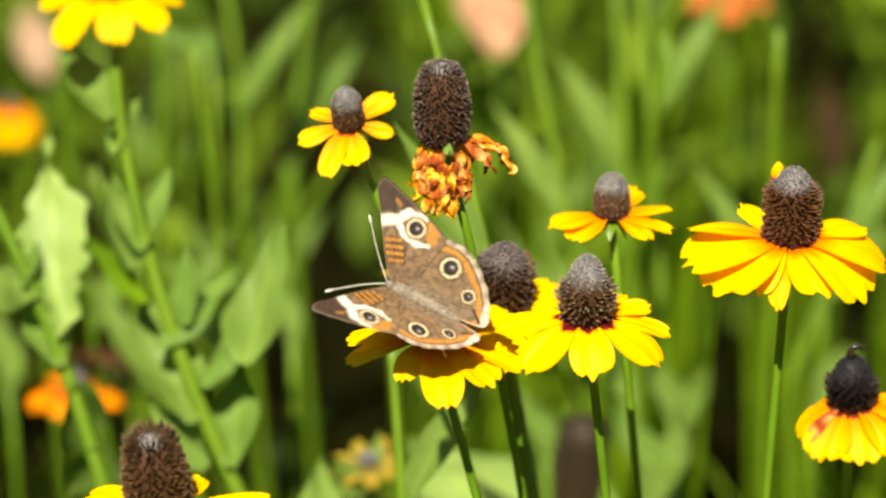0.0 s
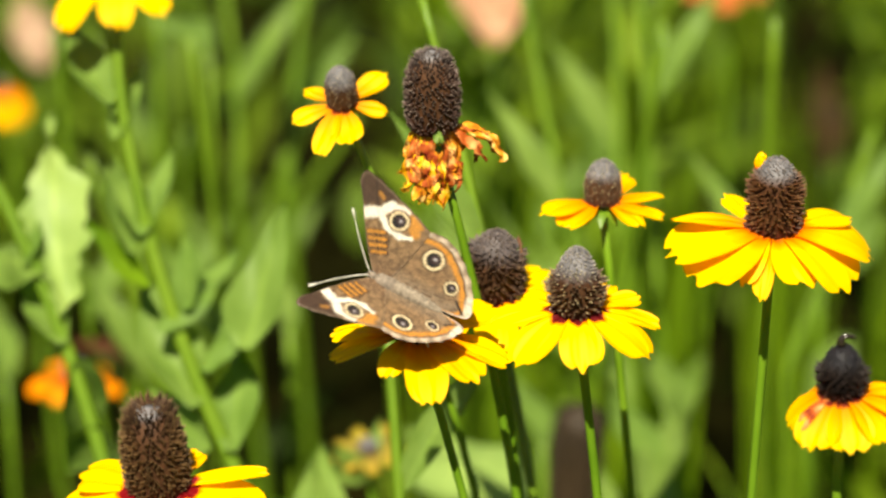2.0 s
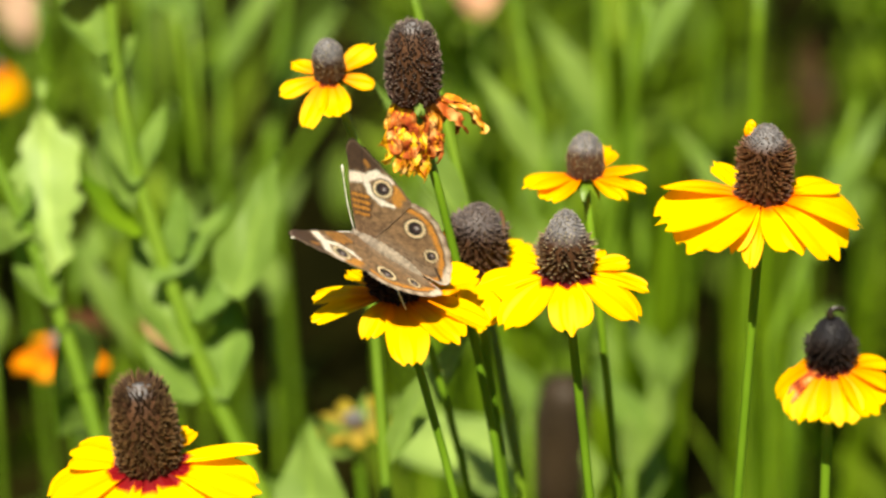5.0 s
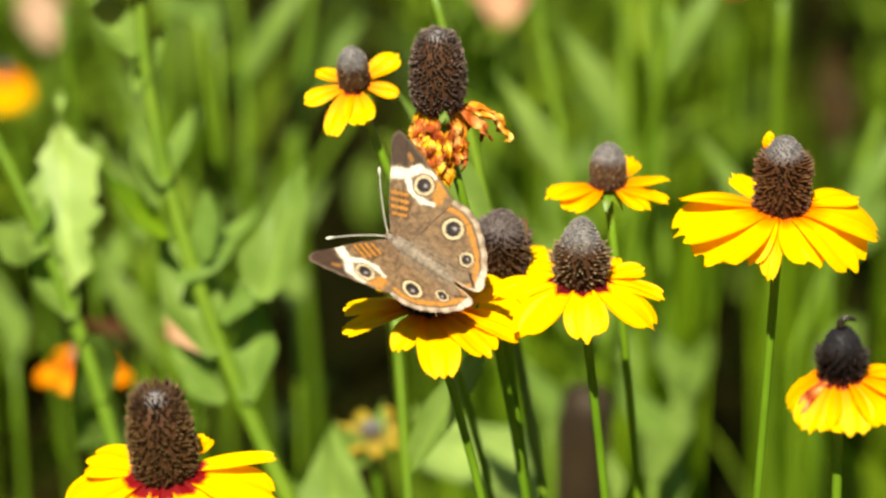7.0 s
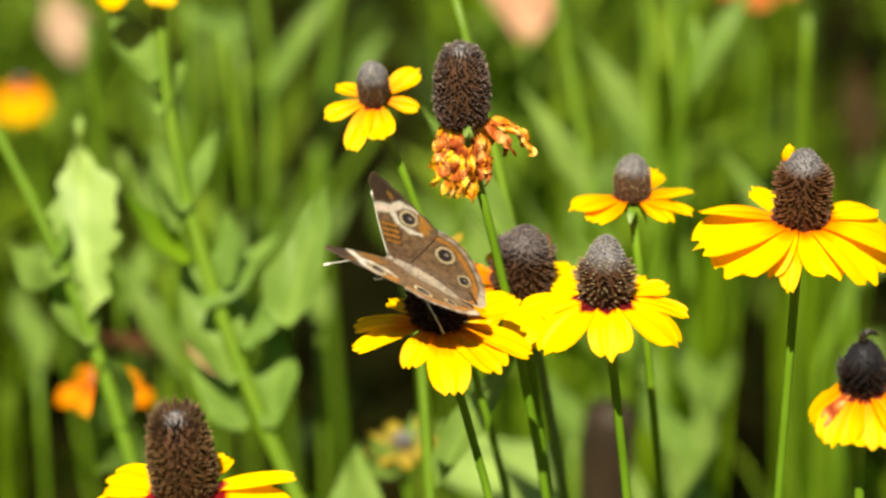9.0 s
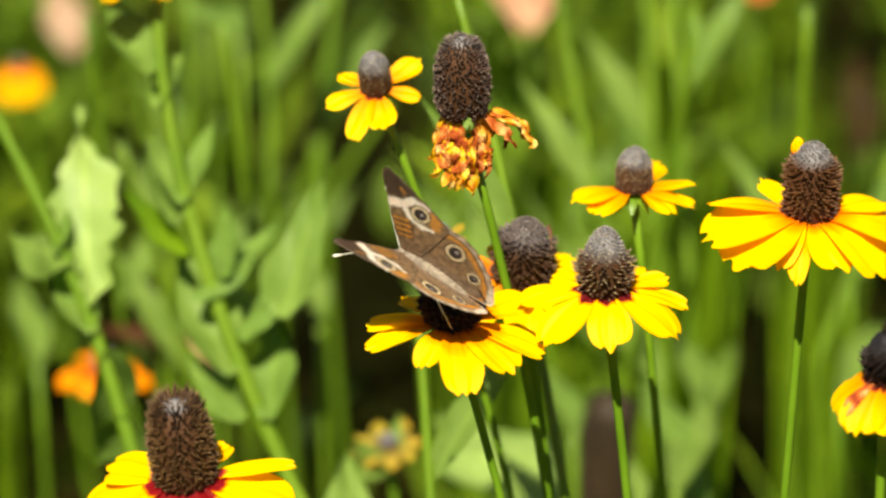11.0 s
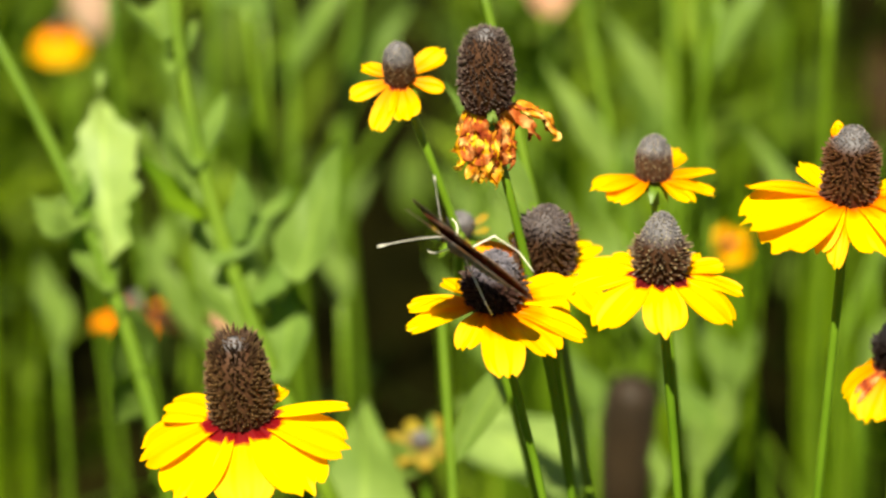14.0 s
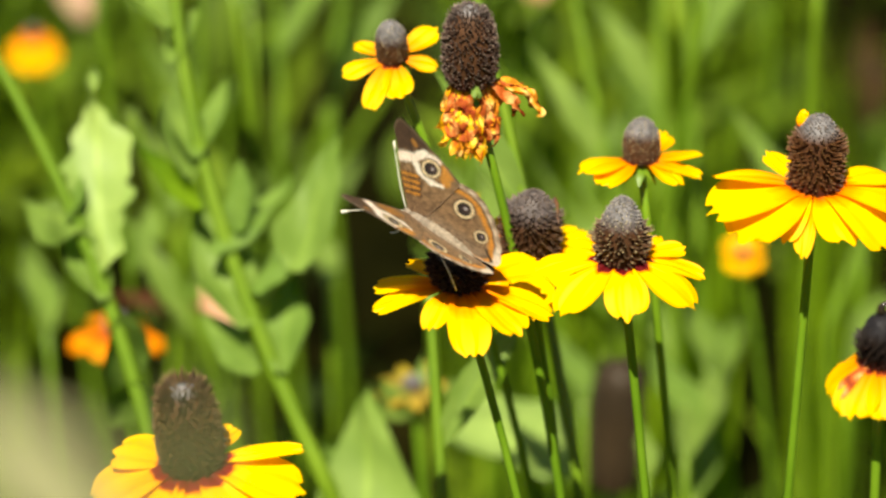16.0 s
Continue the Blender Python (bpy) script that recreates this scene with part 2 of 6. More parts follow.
# ---- building helpers ----
def mesh_part(name, verts, faces, material, parent=None, label="", uvs=None, smooth=True, kind="", colours=None):
    """Links one mesh object; uvs: a pair for each vertex."""
    me = bpy.data.meshes.new(name)
    me.from_pydata([tuple(v) for v in verts], [], faces)
    if uvs is not None:
        lay = me.uv_layers.new(name="UVMap")
        idx = np.empty(len(me.loops), dtype=np.int32)
        me.loops.foreach_get("vertex_index", idx)
        lay.data.foreach_set("uv", np.asarray(uvs, dtype=np.float32)[idx].ravel())
    if colours is not None:
        lay = me.color_attributes.new("scales", "FLOAT_COLOR", "POINT")
        lay.data.foreach_set("color", np.asarray(colours, dtype=np.float32).ravel())
    if smooth:
        me.polygons.foreach_set("use_smooth", [True] * len(me.polygons))
    me.materials.append(material)
    me.update()
    ob = new(name, me)
    if parent:
        ob.parent = parent
    return tagged(ob, label, kind=kind)


def part(name, bm, material, parent, label=""):
    me = bpy.data.meshes.new(name)
    bm.to_mesh(me)
    bm.free()
    me.materials.append(material)
    me.polygons.foreach_set("use_smooth", [True] * len(me.polygons))
    ob = new(name, me)
    ob.parent = parent
    return tagged(ob, label)


def bezier(p, n):
    """n + 1 points on the Bezier curve through the control points p."""
    out = []
    for i in range(n + 1):
        q, t = [Vector(v) for v in p], i / n
        while len(q) > 1:
            q = [a.lerp(b, t) for a, b in zip(q, q[1:])]
        out.append(q[0])
    return out


def tube_data(pts, radii, sides=8):
    verts, faces, uvs = [], [], []
    side = Vector((1, 0, 0))
    for i, p in enumerate(pts):
        d = (pts[min(i + 1, len(pts) - 1)] - pts[max(i - 1, 0)]).normalized()
        side = (side - d * side.dot(d)).normalized()
        up = d.cross(side)
        for k in range(sides):
            a = 2 * math.pi * k / sides
            verts.append(p + (side * math.cos(a) + up * math.sin(a)) * radii[i])
            uvs.append((i / (len(pts) - 1), 0.1))
    for i in range(len(pts) - 1):
        for k in range(sides):
            a, b = i * sides + k, i * sides + (k + 1) % sides
            faces.append((a, b, b + sides, a + sides))
    faces.append(tuple(range(sides))[::-1])
    faces.append(tuple(range((len(pts) - 1) * sides, len(pts) * sides)))
    return verts, faces, uvs


def tube(name, pts, r0, r1, material, parent, label="", sides=8):
    n = len(pts) - 1
    v, f, u = tube_data(pts, [r0 + (r1 - r0) * i / n for i in range(n + 1)], sides)
    return mesh_part(name, v, f, material, parent, label, u)


def strip(spine, sides_, widths, gutter, nu, tips=0.0, lobes=(7.5, 0.0)):
    """A blade along a spine: sides_ are its sideways directions, widths its half widths, gutter its hollow."""
    verts, uvs, faces = [], [], []
    n = len(spine) - 1
    for i, p in enumerate(spine):
        d = (spine[min(i + 1, n)] - spine[max(i - 1, 0)]).normalized()
        s = (sides_[i] - d * sides_[i].dot(d)).normalized()
        up = s.cross(d)
        for k in range(nu + 1):
            v = 2 * k / nu - 1
            q = p + s * (v * widths[i]) + up * (gutter * widths[i] * (v * v - 0.4))
            if tips and i >= n - 1:
                q += d * (tips * widths[n // 2] * (math.cos(v * lobes[0] + lobes[1]) * 0.6 - abs(v) * 0.8) * (1 if i == n else 0.5))
            verts.append(q)
            uvs.append((i / n, k / nu))
    for i in range(n):
        for k in range(nu):
            a = i * (nu + 1) + k
            faces.append((a, a + 1, a + nu + 2, a + nu + 1))
    return verts, faces, uvs


def make_petal(parent, m, length, width, rise, droop, material, rng, crumple=0.0, twist=0.0):
    """A ray petal from the origin of m along its +x, z up: leaves at an angle and droops to its notched tip."""
    n, nu = 14, 10
    spine, pos, sd, wd = [], Vector((0, 0, 0)), [], []
    for i in range(n + 1):
        t = i / n
        a = radians(rise - droop * t ** 1.3)
        spine.append(pos.copy())
        pos = pos + Vector((math.cos(a), 0, math.sin(a))) * (length / n)
        tw = radians(twist) * t
        sd.append(Vector((0, math.cos(tw), math.sin(tw))))
        prof = 0.42 + 0.58 * math.sin(min(1, t / 0.6) * math.pi / 2) ** 1.2
        if t > 0.68:
            prof *= math.sqrt(max(0.0, 1 - ((t - 0.68) / 0.36) ** 2)) * 0.8 + 0.2 * (1 - (t - 0.68) / 0.6)
        wd.append(0.5 * width * prof)
    v, f, u = strip(spine, sd, wd, rng.uniform(-0.05, 0.02), nu, 0.2, (rng.uniform(4.5, 7.5), rng.uniform(-1.0, 1.0)))
    ph = rng.uniform(0, 20)
    for i, q in enumerate(v):
        t, w = u[i]
        q.z += 0.0003 * math.sin(w * 14 + ph) + 0.0006 * math.sin(t * 5 + w * 4 + ph) * t
        if crumple:
            k = noise.noise_vector(Vector((t * 4 + ph, w * 2.5, ph))) + 0.55 * noise.noise_vector(Vector((t * 11 + ph, w * 6, ph + 5)))
            q += k * crumple * (0.3 + t)
    return mesh_part("petal", [m @ q for q in v], f, material, parent, uvs=u)


def make_cone(parent, m, radius, height, material, floret, rng, count=330, spike=None, waist=0.9, blunt=2.3, lift=0.3):
    """The flower's domed disc and its spiral of florets."""
    def prof(t):
        if t < 0.35:
            return radius * (waist + (1 - waist) * math.sin(t / 0.35 * math.pi / 2))
        return radius * max(0.0, 1 - ((t - 0.35) / 0.65) ** blunt) ** 0.55
    verts, faces, uvs, n, s = [], [], [], 16, 20
    for i in range(n + 1):
        t = i / n
        r = prof(t) * 0.9
        for k in range(s):
            a = 2 * math.pi * k / s
            verts.append(m @ Vector((r * math.cos(a), r * math.sin(a), t * height * 0.97)))
            uvs.append((0, t))
    for i in range(n):
        for k in range(s):
            a, b = i * s + k, i * s + (k + 1) % s
            faces.append((a, b, b + s, a + s))
    core = mesh_part("cone", verts, faces, material, parent, uvs=uvs)
    verts, faces, uvs = [], [], []
    for i in range(count):
        t = min(0.99, 0.02 + 0.97 * (max(0.0, i + rng.uniform(-4, 4)) / count) ** 0.92)
        a = i * 2.399963 + rng.uniform(-0.14, 0.14)
        r = prof(t)
        e = 0.01
        dr = (prof(min(1, t + e)) - prof(max(0, t - e))) / (2 * e * height)
        out = Vector((math.cos(a), math.sin(a), 0))
        nrm = (out - Vector((0, 0, dr))).normalized() if t < 0.97 else Vector((0, 0, 1))
        aim = (nrm + Vector((0, 0, lift if t < 0.9 else lift * 0.4))).normalized()
        tan = Vector((-math.sin(a), math.cos(a), 0))
        up = nrm.cross(tan)
        ln = spike(t) * radius * rng.uniform(0.7, 1.3)
        w = 0.088 * radius * math.sqrt(330 / count) * rng.uniform(0.8, 1.1) * (1.0 if t < 0.75 else 0.8)
        c = Vector((r * 0.9 * math.cos(a), r * 0.9 * math.sin(a), t * height * 0.97))
        b0 = len(verts)
        mid = c + aim * ln * 0.55
        for j in range(4):
            g = math.pi / 2 * j
            verts.append(m @ (c + (tan * math.cos(g) + up * math.sin(g)) * w))
            uvs.append((0, t))
        for j in range(4):
            g = math.pi / 2 * j
            verts.append(m @ (mid + (tan * math.cos(g) + up * math.sin(g)) * w * 0.85))
            uvs.append((0.5, t))
        verts.append(m @ (c + aim * ln))
        uvs.append((1, t))
        for j in range(4):
            k = (j + 1) % 4
            faces.append((b0 + j, b0 + k, b0 + 4 + k, b0 + 4 + j))
            faces.append((b0 + 4 + j, b0 + 4 + k, b0 + 8))
    mesh_part("floret_cover", verts, faces, floret, core, uvs=uvs, smooth=False, kind="stuff")
    return core


def ease(a, b, x):
    k = min(1, max(0, (x - a) / (b - a)))
    return k * k * (3 - 2 * k)


def bud_spikes(t):
    return 0.24 + 0.19 * ease(0.1, 0.3, t) - 0.34 * ease(0.42, 0.6, t)


def tall_spikes(t):
    return 0.27 + 0.08 * ease(0.4, 0.6, t) - 0.26 * ease(0.66, 0.8, t)


def low_spikes(t):
    return 0.09


def seed_spikes(t):
    return 0.22 + 0.2 * ease(0.74, 0.84, t) - 0.36 * ease(0.93, 0.97, t)


def dead_spikes(t):
    return 0.19 + 0.05 * ease(0.7, 0.84, t) - 0.17 * ease(0.9, 0.97, t)


def head_matrix(at, lean_x=0.0, lean_y=0.0):
    """The place of a flower head: leaning by degrees towards +x and towards the viewer's side (-y)."""
    return Matrix.Translation(at) @ Euler((radians(lean_y), radians(lean_x), 0)).to_matrix().to_4x4()


def petals(parent, m, radius, spec, material, rng, crumple=0.0, drop=0.0):
    """spec: for each petal its bearing (0 faces -y, 90 faces +x), length and width in mm, rise, droop."""
    for bearing, length, width, rise, droop, *more in spec:
        a = radians(bearing - 90)
        pm = m @ Matrix.Rotation(a, 4, "Z") @ Matrix.Translation((radius * 0.72, 0, drop + rng.uniform(-0.0004, 0.0004)))
        make_petal(parent, pm, length / 1000, width / 1000, rise, droop, more[0] if more else material, rng, crumple, rng.uniform(-5, 5))


def calyx(parent, m, radius, rng, count=8):
    for i in range(count):
        a = 2 * math.pi * i / count + rng.uniform(-0.2, 0.2)
        pm = m @ Matrix.Rotation(a, 4, "Z") @ Matrix.Translation((radius * 0.3, 0, -0.0015))
        sp = [pm @ Vector((radius * 0.9 * t, 0, -0.004 * t * t)) for t in (0, 0.25, 0.5, 0.75, 1)]
        sd = [(pm.to_3x3() @ Vector((0, 1, 0)))] * 5
        v, f, u = strip(sp, sd, [0.0016, 0.0019, 0.0016, 0.001, 0.0002], 0.2, 2)
        mesh_part("sepal", v, f, STEM, parent, uvs=u)


def plant(base, label, name="coneflower", category="flower", group="coneflowers in bloom"):
    e = new(name)
    e.empty_display_size = 0.02
    e.matrix_world = Matrix.Translation(base)
    return tagged(e, label, category, group)


def stem(parent, base, head, slope, r_top, r_low=0.0019, name="stem", slope_y=0.0):
    """A stem from the ground at the thing's base to the head; slope: how much it runs to +x per metre down at the top."""
    h = Vector(head) - Vector(base)
    L = h.z
    p = [Vector((0, 0, -0.01)), Vector((0, 0, L * 0.4)), h + Vector((slope * L * 0.4, slope_y * L * 0.4, -L * 0.4)), h]
    pts = bezier(p, 24)
    return tube(name, pts, r_low * 0.85, r_top * 0.85, FLOWER_STEM, parent, sides=10)


def make_leaf(parent, base, p0, p1, width, face, material=LEAF, bulge=0.0, tooth=0.0, widest=0.4, name="leaf", label="", fold=0.35):
    """A leaf from p0 to p1 (world places at rest), with its broad side turned to the direction face."""
    o = Vector(base)
    a, b, fc = Vector(p0) - o, Vector(p1) - o, Vector(face).normalized()
    d = b - a
    s = d.cross(fc).normalized()
    n = 22
    sp = bezier([a, a + d * 0.5 + fc * bulge, b], n)
    wd = []
    for i in range(n + 1):
        t = i / n
        w = (math.sin(math.pi * min(1, t / widest) / 2) * 0.75 + 0.25) if t < widest else ((1 - t) / (1 - widest)) ** 0.85 * (1 - 0.12 * (t - widest) / (1 - widest))
        wd.append(max(0.0003, width / 2 * w))
    v, f, u = strip(sp, [s] * (n + 1), wd, fold, 6)
    for i, q in enumerate(v):
        t, w = u[i]
        q += fc * (0.08 * width * math.sin(t * 9 + w * 5))
        if tooth:
            v2 = 2 * w - 1
            jag = noise.noise(Vector((t * 5.5, 3.0 if v2 > 0 else 9.0, width * 90))) + 0.6 * noise.noise(Vector((t * 13, 5.0 if v2 > 0 else 1.0, width * 70)))
            q += s * (v2 * width * tooth * jag * math.sin(math.pi * min(1, t * 1.15 + 0.1) if t < 0.78 else math.pi * (1 - t)) ** 0.5)
    return mesh_part(name, v, f, material, parent, label, u)


# ---- ground ----
def build_ground():
    xs = [-400, -60, -12, -4] + [x / 10 for x in range(-20, 21, 2)] + [4, 12, 60, 400]
    ys = [-300, -40, -8, -2] + [y / 10 for y in range(-6, 40, 2)] + [6, 14, 60, 500]
    verts, faces = [], []
    for y in ys:
        for x in xs:
            verts.append((x, y, 0.012 * noise.noise(Vector((x * 2, y * 2, 0))) if abs(x) < 5 and abs(y) < 5 else 0))
    w = len(xs)
    for j in range(len(ys) - 1):
        for i in range(w - 1):
            a = j * w + i
            faces.append((a, a + 1, a + w + 1, a + w))
    tagged(mesh_part("ground", verts, faces, GROUND), "soil with plant litter, coloured near black for the shade under dense meadow grass", "ground", kind="structure")


build_ground()


def blade(verts, faces, uvs, x, y, h, w, bend, heading, rng, segs=6, leafy=False):
    d = Vector((math.cos(heading), math.sin(heading), 0))
    turn = rng.uniform(0, math.pi)
    s = Vector((math.cos(turn), math.sin(turn), 0))
    b0 = len(verts)
    for i in range(segs + 1):
        t = i / segs
        p = Vector((x, y, -0.005)) + d * (bend * h * t ** 2.2) + Vector((0, 0, h * (t - 0.25 * bend * t ** 2)))
        if leafy:
            hw = w * math.sin(math.pi * min(1, 0.06 + t * 0.94)) ** 0.7
        else:
            hw = w * (1 - t ** 3) * (0.7 + 0.3 * min(1, t * 4))
        hw = max(hw, 0.0002)
        verts.append(p - s * hw)
        verts.append(p + s * hw)
        uvs.append((t, 0.2))
        uvs.append((t, 0.8))
    for i in range(segs):
        a = b0 + 2 * i
        faces.append((a, a + 1, a + 3, a + 2))


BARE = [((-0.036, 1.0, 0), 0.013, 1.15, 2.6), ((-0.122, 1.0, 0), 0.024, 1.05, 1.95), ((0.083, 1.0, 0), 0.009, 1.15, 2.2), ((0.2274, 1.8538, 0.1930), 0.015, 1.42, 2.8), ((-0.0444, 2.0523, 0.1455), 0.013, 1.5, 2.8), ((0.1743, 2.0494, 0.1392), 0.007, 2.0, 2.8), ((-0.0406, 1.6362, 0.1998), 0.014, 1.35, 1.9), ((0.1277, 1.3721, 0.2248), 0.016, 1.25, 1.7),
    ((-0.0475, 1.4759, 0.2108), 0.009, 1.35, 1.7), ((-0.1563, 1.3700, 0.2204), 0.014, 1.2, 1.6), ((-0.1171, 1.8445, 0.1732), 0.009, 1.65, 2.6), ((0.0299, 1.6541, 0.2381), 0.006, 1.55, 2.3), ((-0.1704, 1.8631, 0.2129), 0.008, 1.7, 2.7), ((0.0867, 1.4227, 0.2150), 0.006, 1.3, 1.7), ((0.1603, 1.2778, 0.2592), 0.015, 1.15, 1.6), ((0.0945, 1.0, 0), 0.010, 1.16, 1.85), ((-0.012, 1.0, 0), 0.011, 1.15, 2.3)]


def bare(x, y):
    """Gaps left in the grass, where the soil coloured dark for shade shows."""
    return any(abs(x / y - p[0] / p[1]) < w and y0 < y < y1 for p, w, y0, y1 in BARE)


def build_meadow():
    rng = random.Random(11)
    data = ([], [], [])
    for i in range(12000):
        y = rng.uniform(1.16, 3.4)
        x = rng.uniform(-0.5, 0.5) * (0.8 + 0.5 * y)
        clump = noise.noise(Vector((x * 16, y * 5, 3)))
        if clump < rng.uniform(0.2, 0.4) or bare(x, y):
            continue
        reach = 0.95 - y * (0.36 if y > 1.5 else 0.56)
        h = min(rng.uniform(0.16, 0.5), reach + 0.12) * rng.uniform(0.75, 1.05)
        blade(*data, x, y, h, rng.uniform(0.001, 0.0034), abs(rng.gauss(0, 0.25)), rng.uniform(0, 6.28), rng)
    for i in range(60000):
        y, x = rng.uniform(-3.0, 7.5), rng.uniform(-4.5, 4.5)
        if -0.35 < x < 0.35 and -0.1 < y < 1.3 or 1.16 < y < 3.4 and abs(x) < 0.5 * (0.8 + 0.5 * y):
            continue
        blade(*data, x, y, rng.uniform(0.12, 0.36), rng.uniform(0.003, 0.008), abs(rng.gauss(0, 0.35)), rng.uniform(0, 6.28), rng, 4)
    for i in range(900):
        y, x = rng.uniform(0.75, 1.2), rng.uniform(-0.4, 0.4)
        blade(*data, x, y, rng.uniform(0.08, 0.26), rng.uniform(0.0012, 0.003), abs(rng.gauss(0, 0.2)), rng.uniform(0, 6.28), rng)
    tagged(mesh_part("meadow_grass", data[0], data[1], GRASS, uvs=data[2]), "long bright green grass blades growing densely in the meadow", "grass", kind="stuff")
    data = ([], [], [])
    for i in range(7000):
        y = rng.uniform(1.2, 3.3)
        x = rng.uniform(-0.5, 0.5) * (0.8 + 0.5 * y)
        if noise.noise(Vector((x * 10 + 9, y * 4, 8))) < rng.uniform(-0.2, 0.2) or bare(x, y) and rng.random() < 0.75:
            continue
        reach = 0.95 - y * (0.36 if y > 1.5 else 0.56)
        z0 = rng.uniform(0.0, max(0.05, min(0.34, reach)))
        d0 = len(data[0])
        blade(*data, x, y, rng.uniform(0.03, 0.08), rng.uniform(0.004, 0.011), rng.uniform(0.3, 1.3), rng.uniform(0, 6.28), rng, 6, True)
        for q in data[0][d0:]:
            q.z += z0
    tagged(mesh_part("undergrowth", data[0], data[1], GREENERY, uvs=data[2]), "broad dark green leaves of low weeds among the grass", "undergrowth", kind="stuff")


build_meadow()

# ---- coneflowers in focus ----
rng = random.Random(5)

plant_mn = plant((0.0648, 0.9015, 0.0000), "yellow coneflower with spiky grey-tipped brown cone and maroon petal bases")
stem(plant_mn, (0.0648, 0.9015, 0.0000), (0.0448, 0.9011, 0.5162), 0.13, 0.0015)
M = head_matrix(Vector((0.0448, 0.9015, 0.5172)) - Vector((0.0648, 0.9015, 0.0000)), 0, 6)
calyx(plant_mn, M, 0.008, rng)
petals(plant_mn, M, 0.0076, [(4, 17, 12.5, -12, 40), (316, 20.5, 13, -10, 32), (54, 20.5, 13.5, -10, 30), (85, 18.5, 8, -2, 28), (108, 13.5, 7, 4, 14), (142, 11, 9, 4, 14), (200, 11, 9, 4, 14),
    (238, 11, 9, 4, 16), (278, 19, 10, 1, 20)], PETAL_SPOT, rng)
make_cone(plant_mn, M, 0.0070, 0.0200, CONE, FLORET, rng, 500, bud_spikes, 0.97, 1.6)

plant_rt = plant((0.0914, 0.9198, 0.0000), "large yellow coneflower with tall brown cone and drooping crowded petals")
stem(plant_rt, (0.0914, 0.9198, 0.0000), (0.1014, 0.9193, 0.5316), -0.04, 0.0015)
M = head_matrix(Vector((0.1014, 0.9198, 0.5326)) - Vector((0.0914, 0.9198, 0.0000)), 1, 3)
calyx(plant_rt, M, 0.008, rng)
petals(plant_rt, M, 0.0078, [(26, 18, 18, -10, 44), (54, 24, 21, -5, 62), (84, 25, 22, 4, 58), (108, 18, 12, 10, 30), (165, 11.7, 10, 16, 20), (228, 12.6, 9, 26, 16),
    (264, 23, 9, 11, 24, PETAL_SMALL), (283, 26, 25, 3, 42), (309, 25, 23, -4, 46), (332, 18, 9, -10, 40), (347, 20, 6, -18, 38, PETAL_SMALL)], PETAL, rng)
make_petal(plant_rt, M @ Matrix.Translation((-0.0052, 0.003, 0.017)) @ Euler((0, radians(-70), radians(30))).to_matrix().to_4x4(), 0.005, 0.004, 10, 50, PETAL, rng, 0.0008)
make_cone(plant_rt, M, 0.0074, 0.0226, TALL_CONE, TALL_FLORET, rng, 620, tall_spikes, 0.95, 2.2)

plant_bf = plant((0.0187, 0.8983, 0.0000), "yellow coneflower carrying the butterfly, dark cone and spread petals")
stem(plant_bf, (0.0187, 0.8983, 0.0000), (-0.0013, 0.8978, 0.5091), 0.3, 0.0014)
M = head_matrix(Vector((-0.0013, 0.8983, 0.5102)) - Vector((0.0187, 0.8983, 0.0000)), 3, 4)
calyx(plant_bf, M, 0.008, rng)
petals(plant_bf, M, 0.0076, [(10, 23, 12, -8, 36), (46, 20, 13, -4, 25), (74, 22.5, 11, 0, 30), (112, 19, 13, 12, 14), (180, 11.5, 9, 4, 20), (230, 12.5, 8, 5, 15),
    (270, 18, 8, 0, 24), (291, 20, 9.5, -6, 22), (336, 14.4, 8.5, -8, 40)], PETAL_BROAD, rng)
make_cone(plant_bf, M, 0.0078, 0.0166, NEAR_BLACK_CONE, NEAR_BLACK_FLORET, rng, 420, bud_spikes)

plant_dk = plant((0.0513, 0.9689, 0.0000), "yellow coneflower with a broad grey-brown cone and one withered bit")
stem(plant_dk, (0.0513, 0.9689, 0.0000), (0.0213, 0.9384, 0.5016), 0.14, 0.0016)
M = head_matrix(Vector((0.0213, 0.9389, 0.5027)) - Vector((0.0513, 0.9689, 0.0000)), 5, 6)
calyx(plant_dk, M, 0.008, rng)
petals(plant_dk, M, 0.0082, [(5, 20, 13, -4, 35), (45, 19, 12, 0, 30), (92, 25, 11, 8, 14), (130, 15, 11, 10, 15), (200, 14, 10, 8, 18), (262, 14, 10, 22, 34, PETAL_ORANGE),
    (286, 16, 8, -4, 36, PETAL_SMALL), (322, 18, 9, -18, 40, PETAL_SMALL)], PETAL_SPOT, rng)
make_cone(plant_dk, M, 0.0084, 0.0204, DARK_CONE, DARK_FLORET, rng, 600, tall_spikes, 0.97, 2.0)
make_petal(plant_dk, M @ Matrix.Translation((0.006, -0.001, 0.019)) @ Euler((0, radians(70), 0)).to_matrix().to_4x4(), 0.011, 0.005, 0, 30, DRY_LEAF, rng, 0.001)

plant_sr = plant((0.0737, 0.9544, 0.0000), "small coneflower with grey dome and a few flat yellow petals")
stem(plant_sr, (0.0737, 0.9544, 0.0000), (0.0537, 0.9540, 0.5232), 0.13, 0.0014)
M = head_matrix(Vector((0.0537, 0.9544, 0.5241)) - Vector((0.0737, 0.9544, 0.0000)), 2, -2)
calyx(plant_sr, M, 0.006, rng)
petals(plant_sr, M, 0.0052, [(316, 13.5, 11, -8, 24), (288, 15, 12, 0, 20), (42, 13, 8, -6, 20), (70, 15, 8, 0, 20), (98, 14.5, 9, 10, 12), (150, 13, 9, 16, 10)], PETAL_SMALL, rng)
make_cone(plant_sr, M, 0.0057, 0.0132, CONE, FLORET, rng, 420, low_spikes)

